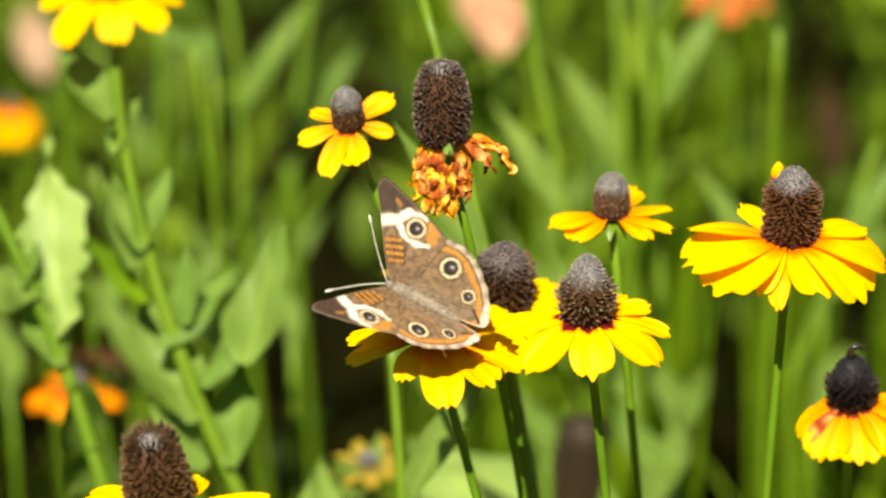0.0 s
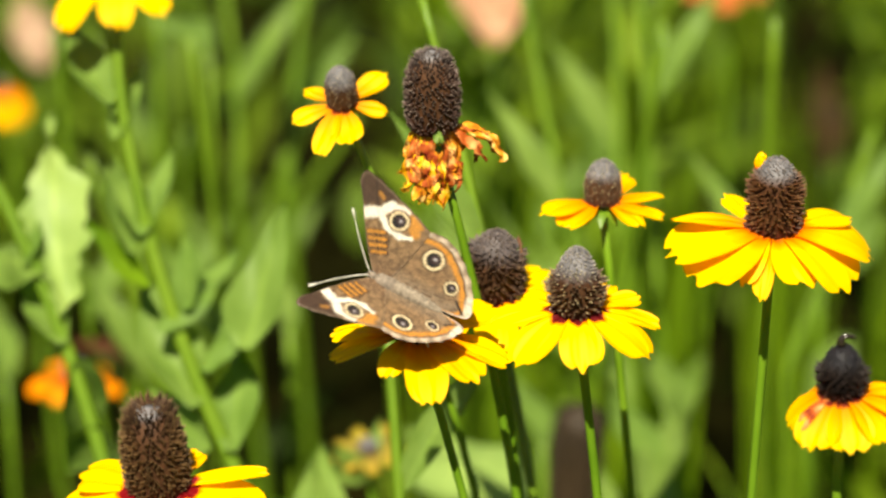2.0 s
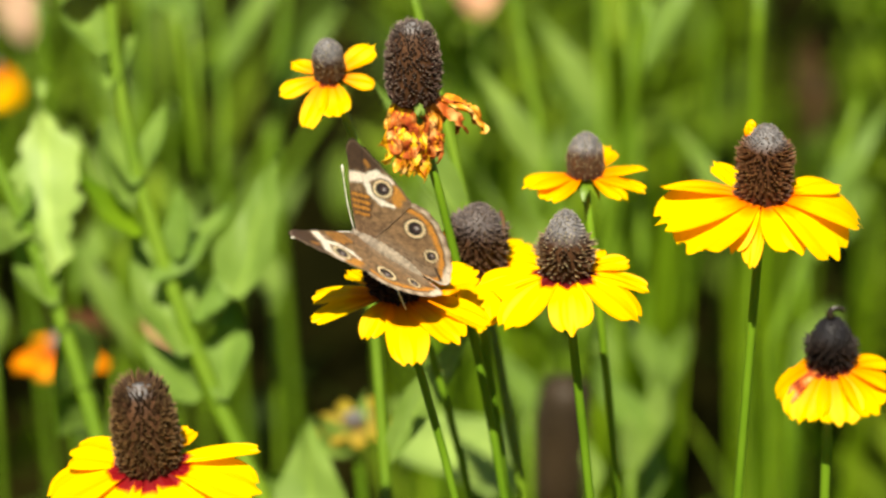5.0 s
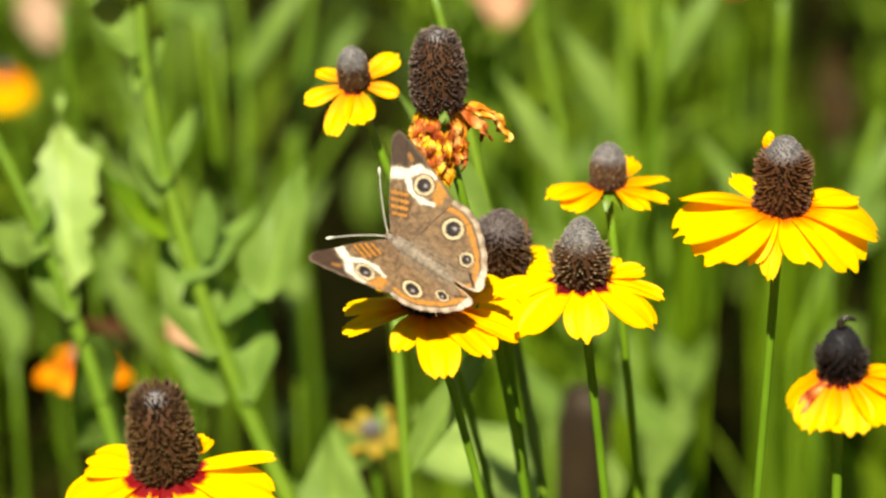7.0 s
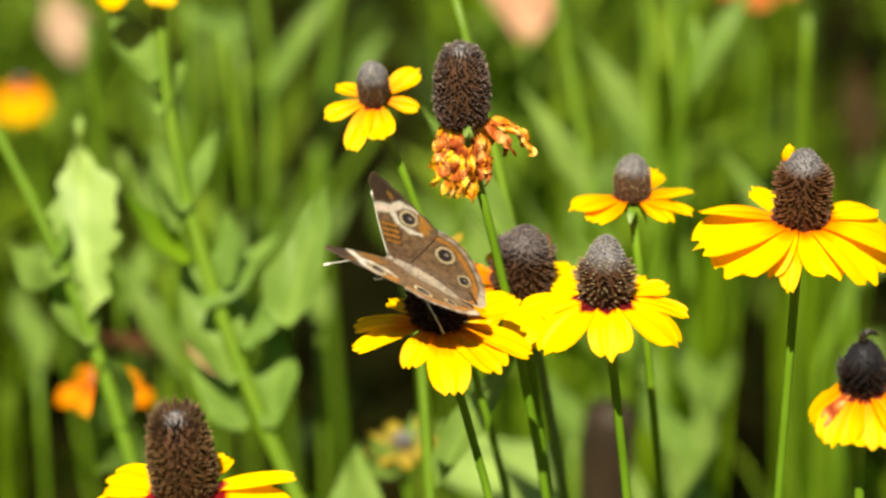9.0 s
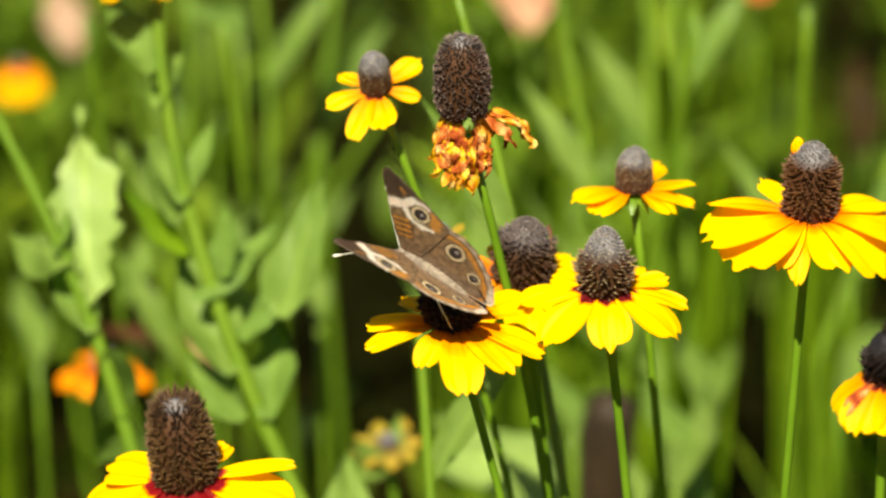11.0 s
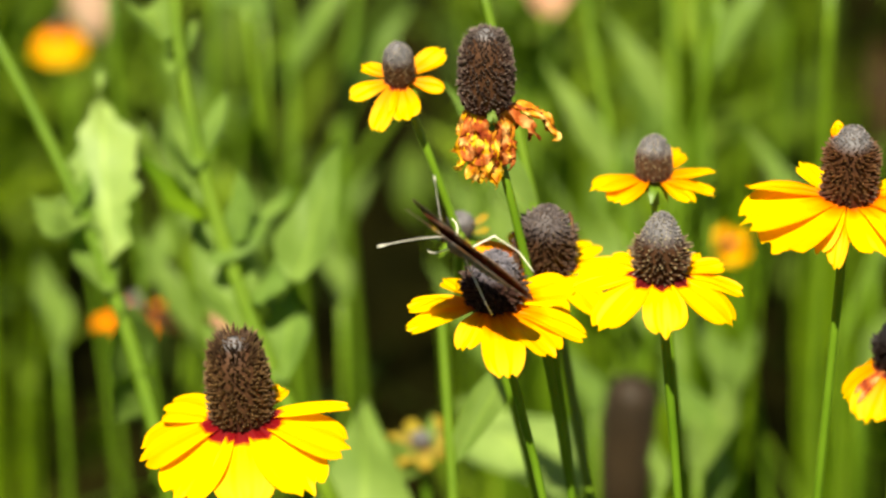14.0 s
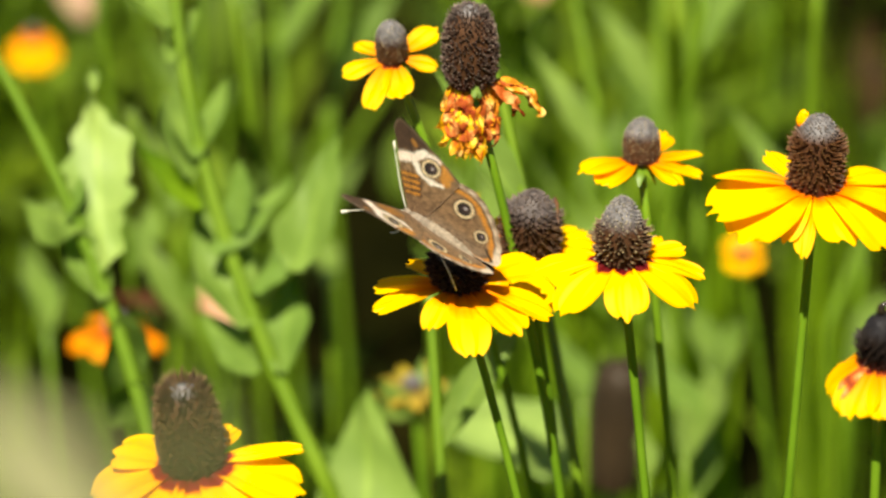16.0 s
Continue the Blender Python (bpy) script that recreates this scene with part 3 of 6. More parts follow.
plant_sm = plant((0.0289, 0.9671, 0.0000), "small coneflower with dark grey dome tilted over separate yellow petals")
stem(plant_sm, (0.0289, 0.9671, 0.0000), (-0.0208, 0.9665, 0.5500), 0.38, 0.0013)
M = head_matrix(Vector((-0.0211, 0.9671, 0.5512)) - Vector((0.0289, 0.9671, 0.0000)), -3, 20)
calyx(plant_sm, M, 0.006, rng)
petals(plant_sm, M, 0.0048, [(338, 16, 7, -6, 25), (8, 12, 9, -4, 20), (72, 10.5, 6, -2, 14), (125, 12.5, 8, 12, 10), (245, 8.5, 6, 8, 12), (292, 12, 6.5, 2, 18)], PETAL_SMALL, rng)
make_cone(plant_sm, M, 0.0050, 0.0138, CONE, FLORET, rng, 400, low_spikes)
M = head_matrix(Vector((-0.0034, 0.9872, 0.4927)) - Vector((0.0289, 0.9671, 0.0000)), 2, 10)
petals(plant_sm, M, 0.004, [(285, 6.5, 3.5, 25, 10), (70, 7, 3.5, 30, 10), (110, 7, 3, 40, 10), (20, 5, 3, -10, 30), (250, 5, 3, 40, 5)], PETAL_DULL, rng)
make_cone(plant_sm, M, 0.0045, 0.0068, DULL_CONE, DULL_CONE, rng, 160, low_spikes)
calyx(plant_sm, M, 0.007, rng)
tube("stem", bezier([Vector((-0.0038, 0.9793, 0.4709)) - Vector((0.0289, 0.9671, 0.0000)), Vector((-0.0041, 0.9836, 0.4802)) - Vector((0.0289, 0.9671, 0.0000)), Vector((-0.0033, 0.9569, 0.5058)) - Vector((0.0289, 0.9671, 0.0000))], 8), 0.0016, 0.0014, STEM, plant_sm)

plant_bl = plant((-0.0459, 0.8669, 0.0000), "yellow coneflower with tall bristly brown cone and dark red petal bases")
stem(plant_bl, (-0.0459, 0.8669, 0.0000), (-0.0659, 0.8672, 0.4789), 0.1, 0.0019)
M = head_matrix(Vector((-0.0659, 0.8677, 0.4800)) - Vector((-0.0459, 0.8669, 0.0000)), -4, 5)
calyx(plant_bl, M, 0.009, rng)
petals(plant_bl, M, 0.0098, [(3, 24, 18, -20, 26), (43, 25, 20, -18, 28), (76, 24.5, 19, -8, 26), (97, 23, 8, 6, 18), (142, 11, 8, 10, 8, PETAL_SMALL), (195, 12, 9, 6, 10), (246, 17, 17, 8, 24), (280, 23.5, 21, -8, 32), (320, 24.5, 21, -18, 28)], PETAL_RED, rng)
make_cone(plant_bl, M, 0.0089, 0.0266, SEED_CONE, SEED, rng, 900, seed_spikes, 0.96, 2.9, 0.55)

plant_fr = plant((0.1152, 0.8558, 0.0000), "coneflower with blackish cone and short orange-yellow petals")
stem(plant_fr, (0.1152, 0.8558, 0.0000), (0.1113, 0.8551, 0.5123), 0.02, 0.0016)
M = head_matrix(Vector((0.1113, 0.8556, 0.5132)) - Vector((0.1152, 0.8558, 0.0000)), 1, 3)
calyx(plant_fr, M, 0.007, rng)
petals(plant_fr, M, 0.0066, [(8, 15, 13, -24, 34), (46, 15, 13, -18, 40), (78, 15, 10, -6, 42), (102, 13, 8, 6, 30), (160, 9, 7, 4, 20), (230, 9, 7, -30, 20), (282, 13, 10, -26, 44), (328, 15, 13, -24, 36), (308, 13, 4, -16, 46, DRY_RED)], PETAL_SMALL, rng)
make_cone(plant_fr, M, 0.0060, 0.0150, BLACK_FLORET, BLACK_FLORET, rng, 420, bud_spikes)
tube("curled_tip", [M @ q for q in bezier([(-0.0005, 0, 0.0145), (-0.002, 0, 0.0168), (0.0005, 0.0005, 0.0184), (0.003, 0, 0.0168)], 8)], 0.0013, 0.0005, EYE_MAT, plant_fr)

# ---- faded head with shrivelled petals ----
plant_dead = plant((0.0344, 0.9315, 0.0000), "faded coneflower seed head with shrivelled orange petals hanging below", "seed_head", "seed head", "seed heads")
stem(plant_dead, (0.0344, 0.9315, 0.0000), (0.0047, 0.9309, 0.5566), 0.26, 0.0015)
M = head_matrix(Vector((0.0044, 0.9315, 0.5577)) - Vector((0.0344, 0.9315, 0.0000)), -1, 5)
petals(plant_dead, M, 0.0060, [(2, 19, 6, -68, 30), (20, 17, 6, -70, 24, DRY_RED), (40, 16, 6, -66, 30, DRY_RED), (342, 20, 6, -70, 22, DRY_YELLOW), (324, 19, 6, -72, 18), (306, 18, 5, -70, 14, DRY_YELLOW),
    (290, 15, 5, -66, 18), (268, 13, 5, -66, 20, DRY_YELLOW), (60, 13, 5, -60, 30), (352, 13, 5, -60, 36, DRY_RED), (314, 13, 5, -62, 30, DRY_RED), (12, 21, 4, -72, 20, DRY_YELLOW),
    (78, 14, 5, -14, 70, DRY_RED), (90, 20, 6, 2, 92), (97, 17, 5, -2, 84, DRY_RED), (130, 11, 6, -56, 30), (200, 12, 7, -64, 30), (240, 12, 6, -64, 26)], DRY_PETAL, rng, 0.0026)
make_petal(plant_dead, M @ Matrix.Translation((0.001, -0.0062, 0.002)) @ Euler((0, radians(40), radians(-70))).to_matrix().to_4x4(), 0.004, 0.003, 10, 60, LEAF, rng, 0.0008)
make_cone(plant_dead, M, 0.0079, 0.0250, SEED_CONE, DEAD_SEED, rng, 900, dead_spikes, 0.85, 2.6, 0.6)
calyx(plant_dead, M, 0.006, rng, 5)

# ---- softly seen plants behind ----

plant_l1 = plant((-0.0572, 1.0966, 0.0000), "leafy green coneflower stalk with toothed clasping leaves", "leafy_stalk", "plant", "leafy stalks")
tube("stem", [Vector((0, 0, -0.01))] + [Vector(q) - Vector((-0.0572, 1.0966, 0.0000)) for q in bezier([(-0.0965, 1.0336, 0.3744), (-0.1098, 1.0601, 0.4314), (-0.1338, 1.0805, 0.4749), (-0.1560, 1.0969, 0.5101)], 16)], 0.0028, 0.0018, STEM, plant_l1)
make_leaf(plant_l1, (-0.0572, 1.0966, 0.0000), (-0.1148, 1.0588, 0.4402), (-0.1212, 1.1141, 0.4880), 0.022, (0.1, -0.9, 0.6), PALE_LEAF, tooth=0.42, widest=0.4)
make_leaf(plant_l1, (-0.0572, 1.0966, 0.0000), (-0.1222, 1.0642, 0.4519), (-0.1442, 1.0954, 0.4478), 0.018, (0.5, 0.3, -0.8), widest=0.5)
make_leaf(plant_l1, (-0.0572, 1.0966, 0.0000), (-0.1139, 1.0549, 0.4319), (-0.1319, 1.0938, 0.4443), 0.014, (0.2, -0.8, 0.6))
make_leaf(plant_l1, (-0.0572, 1.0966, 0.0000), (-0.1259, 1.0658, 0.4553), (-0.1234, 1.1010, 0.4597), 0.013, (0.8, -0.2, -0.3))
make_leaf(plant_l1, (-0.0572, 1.0966, 0.0000), (-0.1019, 1.0432, 0.4069), (-0.1159, 1.0635, 0.3793), 0.016, (0.1, -0.9, 0.4))
make_leaf(plant_l1, (-0.0572, 1.0966, 0.0000), (-0.1084, 1.0525, 0.4269), (-0.1102, 1.0635, 0.3793), 0.018, (0.4, -0.7, 0.2))

plant_l2 = plant((0.0090, 1.0911, 0.0000), "tall leafy coneflower stalk topped by a yellow bloom", "leafy_stalk", "plant", "leafy stalks")
tube("stem", [Vector((0, 0, -0.01))] + [Vector(q) - Vector((0.0090, 1.0911, 0.0000)) for q in bezier([(-0.0414, 1.0313, 0.3694), (-0.0673, 1.0539, 0.4180), (-0.0839, 1.0703, 0.4532), (-0.0987, 1.0992, 0.5151), (-0.0909, 1.1130, 0.5448)], 20)], 0.003, 0.0018, STEM, plant_l2)
M = head_matrix(Vector((-0.0935, 1.1133, 0.5453)) - Vector((0.0090, 1.0911, 0.0000)), 0, 5)
petals(plant_l2, M, 0.0085, [(5, 19, 12, -14, 45), (45, 19, 12, -6, 40), (80, 18, 11, -2, 35), (120, 16, 10, 0, 30), (200, 16, 10, 0, 30), (280, 19, 12, -2, 40), (320, 23, 13, -14, 45)], PETAL, rng)
make_cone(plant_l2, M, 0.0088, 0.021, CONE, FLORET, rng, 240, bud_spikes)
make_leaf(plant_l2, (0.0090, 1.0911, 0.0000), (-0.0532, 1.0572, 0.4369), (-0.0396, 1.1043, 0.4669), 0.021, (-0.3, -0.8, 0.5), widest=0.3)
make_leaf(plant_l2, (0.0090, 1.0911, 0.0000), (-0.0578, 1.0432, 0.4069), (-0.0545, 1.0842, 0.4238), 0.016, (-0.1, -0.8, 0.7), widest=0.5)
make_leaf(plant_l2, (0.0090, 1.0911, 0.0000), (-0.0799, 1.0595, 0.4419), (-0.0555, 1.0974, 0.4520), 0.017, (0.5, 0.2, -0.8))
make_leaf(plant_l2, (0.0090, 1.0911, 0.0000), (-0.0688, 1.0494, 0.4202), (-0.0895, 1.0954, 0.4478), 0.02, (0.3, -0.8, 0.3))
make_leaf(plant_l2, (0.0090, 1.0911, 0.0000), (-0.0651, 1.0541, 0.4302), (-0.0555, 1.0898, 0.4358), 0.019, (0.6, 0.1, -0.6))
make_leaf(plant_l2, (0.0090, 1.0911, 0.0000), (-0.0891, 1.0704, 0.4653), (-0.0989, 1.1097, 0.4785), 0.015, (0.2, -0.7, -0.2))
make_leaf(plant_l2, (0.0090, 1.0911, 0.0000), (-0.0946, 1.0907, 0.5086), (-0.1130, 1.1305, 0.5230), 0.014, (0.3, -0.8, 0.3))
make_leaf(plant_l2, (0.0090, 1.0911, 0.0000), (-0.0869, 1.0732, 0.4711), (-0.0962, 1.1059, 0.4822), 0.012, (0.4, -0.8, 0.2))
make_leaf(plant_l2, (0.0090, 1.0911, 0.0000), (-0.0854, 1.0728, 0.4703), (-0.0763, 1.1071, 0.4848), 0.012, (-0.4, -0.8, 0.3))
make_leaf(plant_l2, (0.0090, 1.0911, 0.0000), (-0.0937, 1.0860, 0.4986), (-0.0863, 1.1186, 0.5095), 0.01, (-0.3, -0.8, 0.3))
make_leaf(plant_l2, (0.0090, 1.0911, 0.0000), (-0.0946, 1.0891, 0.5053), (-0.1004, 1.1210, 0.5146), 0.009, (0.5, -0.7, 0.3))
make_leaf(plant_l2, (0.0090, 1.0911, 0.0000), (-0.0707, 1.0627, 0.4486), (-0.0725, 1.1002, 0.4580), 0.012, (-0.3, -0.8, 0.5))
make_leaf(plant_l2, (0.0090, 1.0911, 0.0000), (-0.0835, 1.0658, 0.4553), (-0.1074, 1.1025, 0.4632), 0.009, (-0.3, -0.8, 0.5), GRASS)
make_leaf(plant_l2, (0.0090, 1.0911, 0.0000), (-0.0651, 1.0432, 0.4069), (-0.0857, 1.0786, 0.4118), 0.014, (-0.3, -0.8, 0.5))

plant_tri = plant((-0.0199, 1.0567, 0.0000), "low plant with a pointed upright green leaf", "leafy_stalk", "plant", "leafy stalks")
tube("stem", bezier([(0, 0, -0.01), (0, 0, 0.2), Vector((-0.0308, 1.0487, 0.3596)) - Vector((-0.0199, 1.0567, 0.0000))], 10), 0.003, 0.002, STEM, plant_tri)
make_leaf(plant_tri, (-0.0199, 1.0567, 0.0000), (-0.0289, 0.9991, 0.3502), (-0.0301, 1.0715, 0.3847), 0.034, (0.1, -0.8, 0.5), widest=0.4, fold=0.15)
make_leaf(plant_tri, (-0.0199, 1.0567, 0.0000), (-0.0313, 1.0638, 0.3445), (-0.0459, 1.0551, 0.3732), 0.02, (0.3, -0.8, 0.2))


def far_flower(base, at, label, spec, material, radius, height, cone=CONE, florets=FLORET, slope=0.1, lean=5):
    p = plant(base, label)
    stem(p, base, at, slope, 0.0016)
    m = head_matrix(Vector(at) - Vector(base), 0, lean)
    petals(p, m, radius, spec, material, rng)
    make_cone(p, m, radius, height, cone, florets, rng, 160, low_spikes)
    return p


plant_or2 = far_flower((-0.1124, 1.2490, 0.0000), (-0.1324, 1.2490, 0.3158), "small faded orange coneflower low among leaves",
    [(70, 16, 11, 0, 30), (290, 16, 12, 0, 30), (20, 10, 8, -20, 30), (330, 12, 9, -10, 30), (120, 10, 8, 5, 20), (220, 12, 9, 5, 20)], PETAL_ORANGE, 0.005, 0.009)
plant_or = far_flower((-0.1530, 1.4351, 0.0000), (-0.1830, 1.4336, 0.3640), "orange-yellow coneflower out in the grass",
    [(a, 17, 14, -42, 36) for a in range(0, 360, 45)], PETAL_SMALL, 0.003, 0.003)
plant_o1 = far_flower((-0.0070, 1.1058, 0.0000), (-0.0164, 1.1053, 0.3625), "withering greenish yellow coneflower with grey centre",
    [(285, 10, 6, 0, 20), (320, 9, 6, -10, 30), (200, 10, 6, 15, 10), (150, 11, 6, 20, 10), (60, 8, 5, -5, 20), (250, 10, 5, 10, 10), (100, 9, 6, 5, 20), (10, 8, 6, -10, 30)], PETAL_DULL, 0.0038, 0.005, DULL_CONE, DULL_CONE)
make_leaf(plant_o1, (-0.0070, 1.1058, 0.0000), (-0.0184, 1.1007, 0.3527), (-0.0280, 1.0976, 0.3698), 0.012, (0, -0.8, 0.5))
make_leaf(plant_o1, (-0.0070, 1.1058, 0.0000), (-0.0155, 1.1032, 0.3580), (-0.0121, 1.1102, 0.3731), 0.006, (0, -0.8, 0.5))

# ---- things that stand still far behind ----
def still_seed_head(base, at, label, radius, height):
    p = plant(base, label, "seed_head", "seed head", "seed heads")
    stem(p, base, at, 0.05, 0.0018)
    m = head_matrix(Vector(at) - Vector(base), 2, 3)
    make_cone(p, m, radius, height, DRY_CONE, DRY_CONE, rng, 420, low_spikes, 0.9, 9.0)


def put(at, dx=0.01):
    """A base on the ground below a place."""
    return (at[0] + dx, at[1], 0.0)


at = (0.0579, 1.1645, 0.3003)
still_seed_head(put(at), at, "brown dried seed head among the stems", 0.0102, 0.053)
at = (0.1364, 1.29, 0.3580)
plant_ye = far_flower(put(at), at, "yellow coneflower out in the grass", [(0, 7.5, 8, -20, 40), (60, 7.5, 8, -10, 40), (300, 7.5, 8, -10, 40), (180, 8, 8, 40, 20), (240, 7.5, 8, 30, 20), (120, 7.5, 8, 30, 20), (20, 7, 7, 50, 20), (330, 7, 7, 50, 20)], PETAL_SMALL, 0.002, 0.003)
at = (0.1381, 1.5042, 0.3899)
far_flower(put(at, -0.03), at, "red-orange flower far back in the meadow", [(0, 18, 13, -20, 40), (60, 18, 13, -10, 40), (300, 18, 13, -10, 40), (180, 14, 12, 20, 20)], DRY_RED, 0.005, 0.008)


def dead_leaf(p0, p1, width, face, label, material=DRY_LEAF):
    e = plant(put(p0, 0), label, "dead_leaf", "leaf", "dead leaves")
    o = e.matrix_world.translation
    tube("stalk", bezier([(0, 0, -0.01), (0.005, 0, p0[2] * 0.5), (0, 0, p0[2])], 8), 0.0012, 0.0006, STEM, e)
    make_leaf(e, o, p0, p1, width, face, material, 0.01)


dead_leaf((0.0342, 1.4447, 0.3805), (0.0241, 1.5106, 0.4035), 0.032, (0.2, -0.8, 0.5), "pale pinkish brown dead leaf upright in the grass")
dead_leaf((-0.0844, 1.2057, 0.3413), (-0.0963, 1.2327, 0.3518), 0.014, (0.1, -0.8, 0.6), "pale brown dried leaf hanging by green stalks")
dead_leaf((-0.0960, 1.2362, 0.3356), (-0.1390, 1.2564, 0.3317), 0.008, (0.1, -0.5, 0.3), "dull brown dead leaf lying across the stalks", DRY_BROWN)
dead_leaf((-0.1801, 1.6204, 0.2998), (-0.1953, 1.6731, 0.3208), 0.022, (0.1, -0.8, 0.6), "pale brown dead leaf upright in the grass", DRY_PALE)
dead_leaf((0.1969, 1.5783, 0.2648), (0.1959, 1.6186, 0.3038), 0.02, (0.1, -0.8, 0.6), "dark red-brown dead leaf standing in the grass", DRY_DARK)


def broad_leaf(p0, p1, width, face, material=LEAF):
    e = plant(put(p0, 0), "broad pale green leaf of a low weed", "weed", "plant", "weeds")
    o = e.matrix_world.translation
    tube("stem", bezier([(0, 0, -0.01), (0.003, 0, p0[2] * 0.5), (0, 0, p0[2])], 8), 0.002, 0.0015, STEM, e)
    make_leaf(e, o, p0, p1, width, face, material, 0.006, widest=0.45)


broad_leaf((0.0357, 1.1037, 0.3354), (-0.0040, 1.1795, 0.3324), 0.04, (0.2, -0.6, 0.8), PALE_LEAF)
broad_leaf((0.0867, 1.1447, 0.3288), (0.0721, 1.2227, 0.3304), 0.0158, (0.2, -0.6, 0.8))
broad_leaf((0.0814, 1.1246, 0.3329), (0.1014, 1.2093, 0.3252), 0.0173, (-0.2, -0.6, 0.8))
broad_leaf((0.0950, 1.2093, 0.3252), (0.0893, 1.2937, 0.3171), 0.0144, (0.2, -0.6, 0.8))
broad_leaf((0.0971, 1.2057, 0.3175), (0.1156, 1.2810, 0.3134), 0.0144, (-0.3, -0.6, 0.8))
broad_leaf((0.0862, 1.1361, 0.3104), (0.0940, 1.2109, 0.3051), 0.0150, (0.2, -0.6, 0.8))
broad_leaf((0.0653, 1.0862, 0.3452), (0.0654, 1.1297, 0.3438), 0.0086, (0.3, -0.6, 0.8))
broad_leaf((0.0471, 1.1773, 0.3277), (0.0372, 1.2415, 0.3233), 0.0144, (0.2, -0.6, 0.8))
broad_leaf((0.0121, 1.2471, 0.3591), (0.0037, 1.3349, 0.3581), 0.0187, (0.2, -0.7, 0.8))
broad_leaf((0.1637, 1.3194, 0.3249), (0.2003, 1.3959, 0.3232), 0.0187, (0.2, -0.6, 0.8))
broad_leaf((0.1526, 1.2448, 0.3069), (0.1787, 1.3207, 0.3039), 0.0187, (0.2, -0.6, 0.8))
broad_leaf((0.0380, 1.2526, 0.3709), (0.0236, 1.3021, 0.3823), 0.0101, (0.6, -0.6, 0.1))
broad_leaf((-0.0827, 1.3507, 0.4156), (-0.1128, 1.4220, 0.4028), 0.0216, (0.2, -0.5, 0.9))
broad_leaf((-0.0491, 1.2578, 0.3347), (-0.0585, 1.3324, 0.3290), 0.013, (0.2, -0.6, 0.8))
broad_leaf((-0.1587, 1.2504, 0.3188), (-0.1747, 1.3194, 0.3249), 0.0158, (0.4, -0.6, 0.8))


# ---- long bare stems crossing behind the flowers ----
def long_stem(points, r, label="thin bright green flower stem rising behind the blooms"):
    foot = put(points[0], 0.02)
    e = plant(foot, label, "flower_stem", "stem", "bare stems")
    o = Vector(foot)
    pts = bezier([Vector((0, 0, -0.01)), (Vector(points[0]) - o) * 0.7, Vector(points[0]) - o], 6) + [Vector(q) - o for q in bezier(points, 12)][1:]
    tube("stem", pts, r * 1.15, r, STEM, e)
    k = 9 + int(abs(points[0][0]) * 100) % 5
    q = pts[k] + o
    make_leaf(e, o, q, q + Vector((0.03 if k % 2 else -0.03, 0.015, 0.045)), 0.012, (0, -0.5, 0.8), LEAF, 0.006)


long_stem([(0.0372, 0.9635, 0.4135), (0.0269, 0.9883, 0.4665), (0.0200, 1.0036, 0.4993), (0.0010, 1.0334, 0.5633)], 0.0015)
long_stem([(0.0636, 1.2165, 0.3643), (0.0584, 1.2290, 0.3912), (0.0467, 1.2495, 0.4352), (0.0404, 1.2683, 0.4755)], 0.0017)
long_stem([(0.0831, 1.3027, 0.3127), (0.0831, 1.3325, 0.3765), (0.0797, 1.3641, 0.4444)], 0.002)
long_stem([(0.0945, 1.2615, 0.3426), (0.0912, 1.2912, 0.4062), (0.0868, 1.3171, 0.4619)], 0.0018)
long_stem([(-0.0042, 0.9788, 0.3989), (-0.0060, 0.9914, 0.4260), (-0.0086, 1.0062, 0.4577)], 0.0018)
long_stem([(0.1438, 1.2504, 0.3188), (0.1548, 1.2634, 0.3466), (0.1789, 1.2912, 0.4062)], 0.0018)
long_stem([(-0.0738, 1.3705, 0.3397), (-0.0714, 1.3933, 0.3887), (-0.0808, 1.4112, 0.4270)], 0.0018)
long_stem([(-0.0544, 1.4162, 0.3194), (-0.0532, 1.4398, 0.3700), (-0.0447, 1.4582, 0.4096)], 0.002)


lrng = random.Random(21)
for i in range(24):
    y = lrng.uniform(1.2, 1.75)
    x = lrng.uniform(-0.135, 0.135) * y
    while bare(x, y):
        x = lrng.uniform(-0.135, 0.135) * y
    top = (0.95 - y * 0.40) * lrng.uniform(0.86, 1.04)
    lean, dip = lrng.gauss(0, 0.025), lrng.uniform(-0.01, 0.03)
    long_stem([(x, y, top * 0.62), (x + lean * 0.4, y + dip * 0.3, top * 0.75), (x + lean, y + dip, top)], lrng.uniform(0.0012, 0.0019), "slender bright green grass stem in the meadow")


# ---- green stalks with leaves, out of focus behind the flowers ----
def weed_stalk(height, count, seed, leaf_len, leaf_w):
    r = random.Random(seed)
    e = plant((0, 0, 0), "bright green leafy weed stalk in the meadow", "weed_stalk", "plant", "weed stalks")
    pts = bezier([(0, 0, -0.01), (0, 0, height * 0.4), (r.uniform(-0.04, 0.04), r.uniform(-0.03, 0.03), height)], 14)
    tube("stem", pts, 0.0024, 0.0014, STEM, e)
    for i in range(count):
        t = 0.3 + 0.68 * (i + 0.5) / count
        p = pts[int(t * 14)]
        a = i * 2.4 + r.uniform(-0.3, 0.3)
        d = Vector((math.cos(a), math.sin(a), r.uniform(0.5, 1.6))).normalized()
        make_leaf(e, (0, 0, 0), p, p + d * leaf_len * r.uniform(0.7, 1.2), leaf_w * r.uniform(0.7, 1.2), (-d.x * d.z, -d.y * d.z, 1), WEED_LEAF if i % 3 else GREENERY, 0.012)
    return e


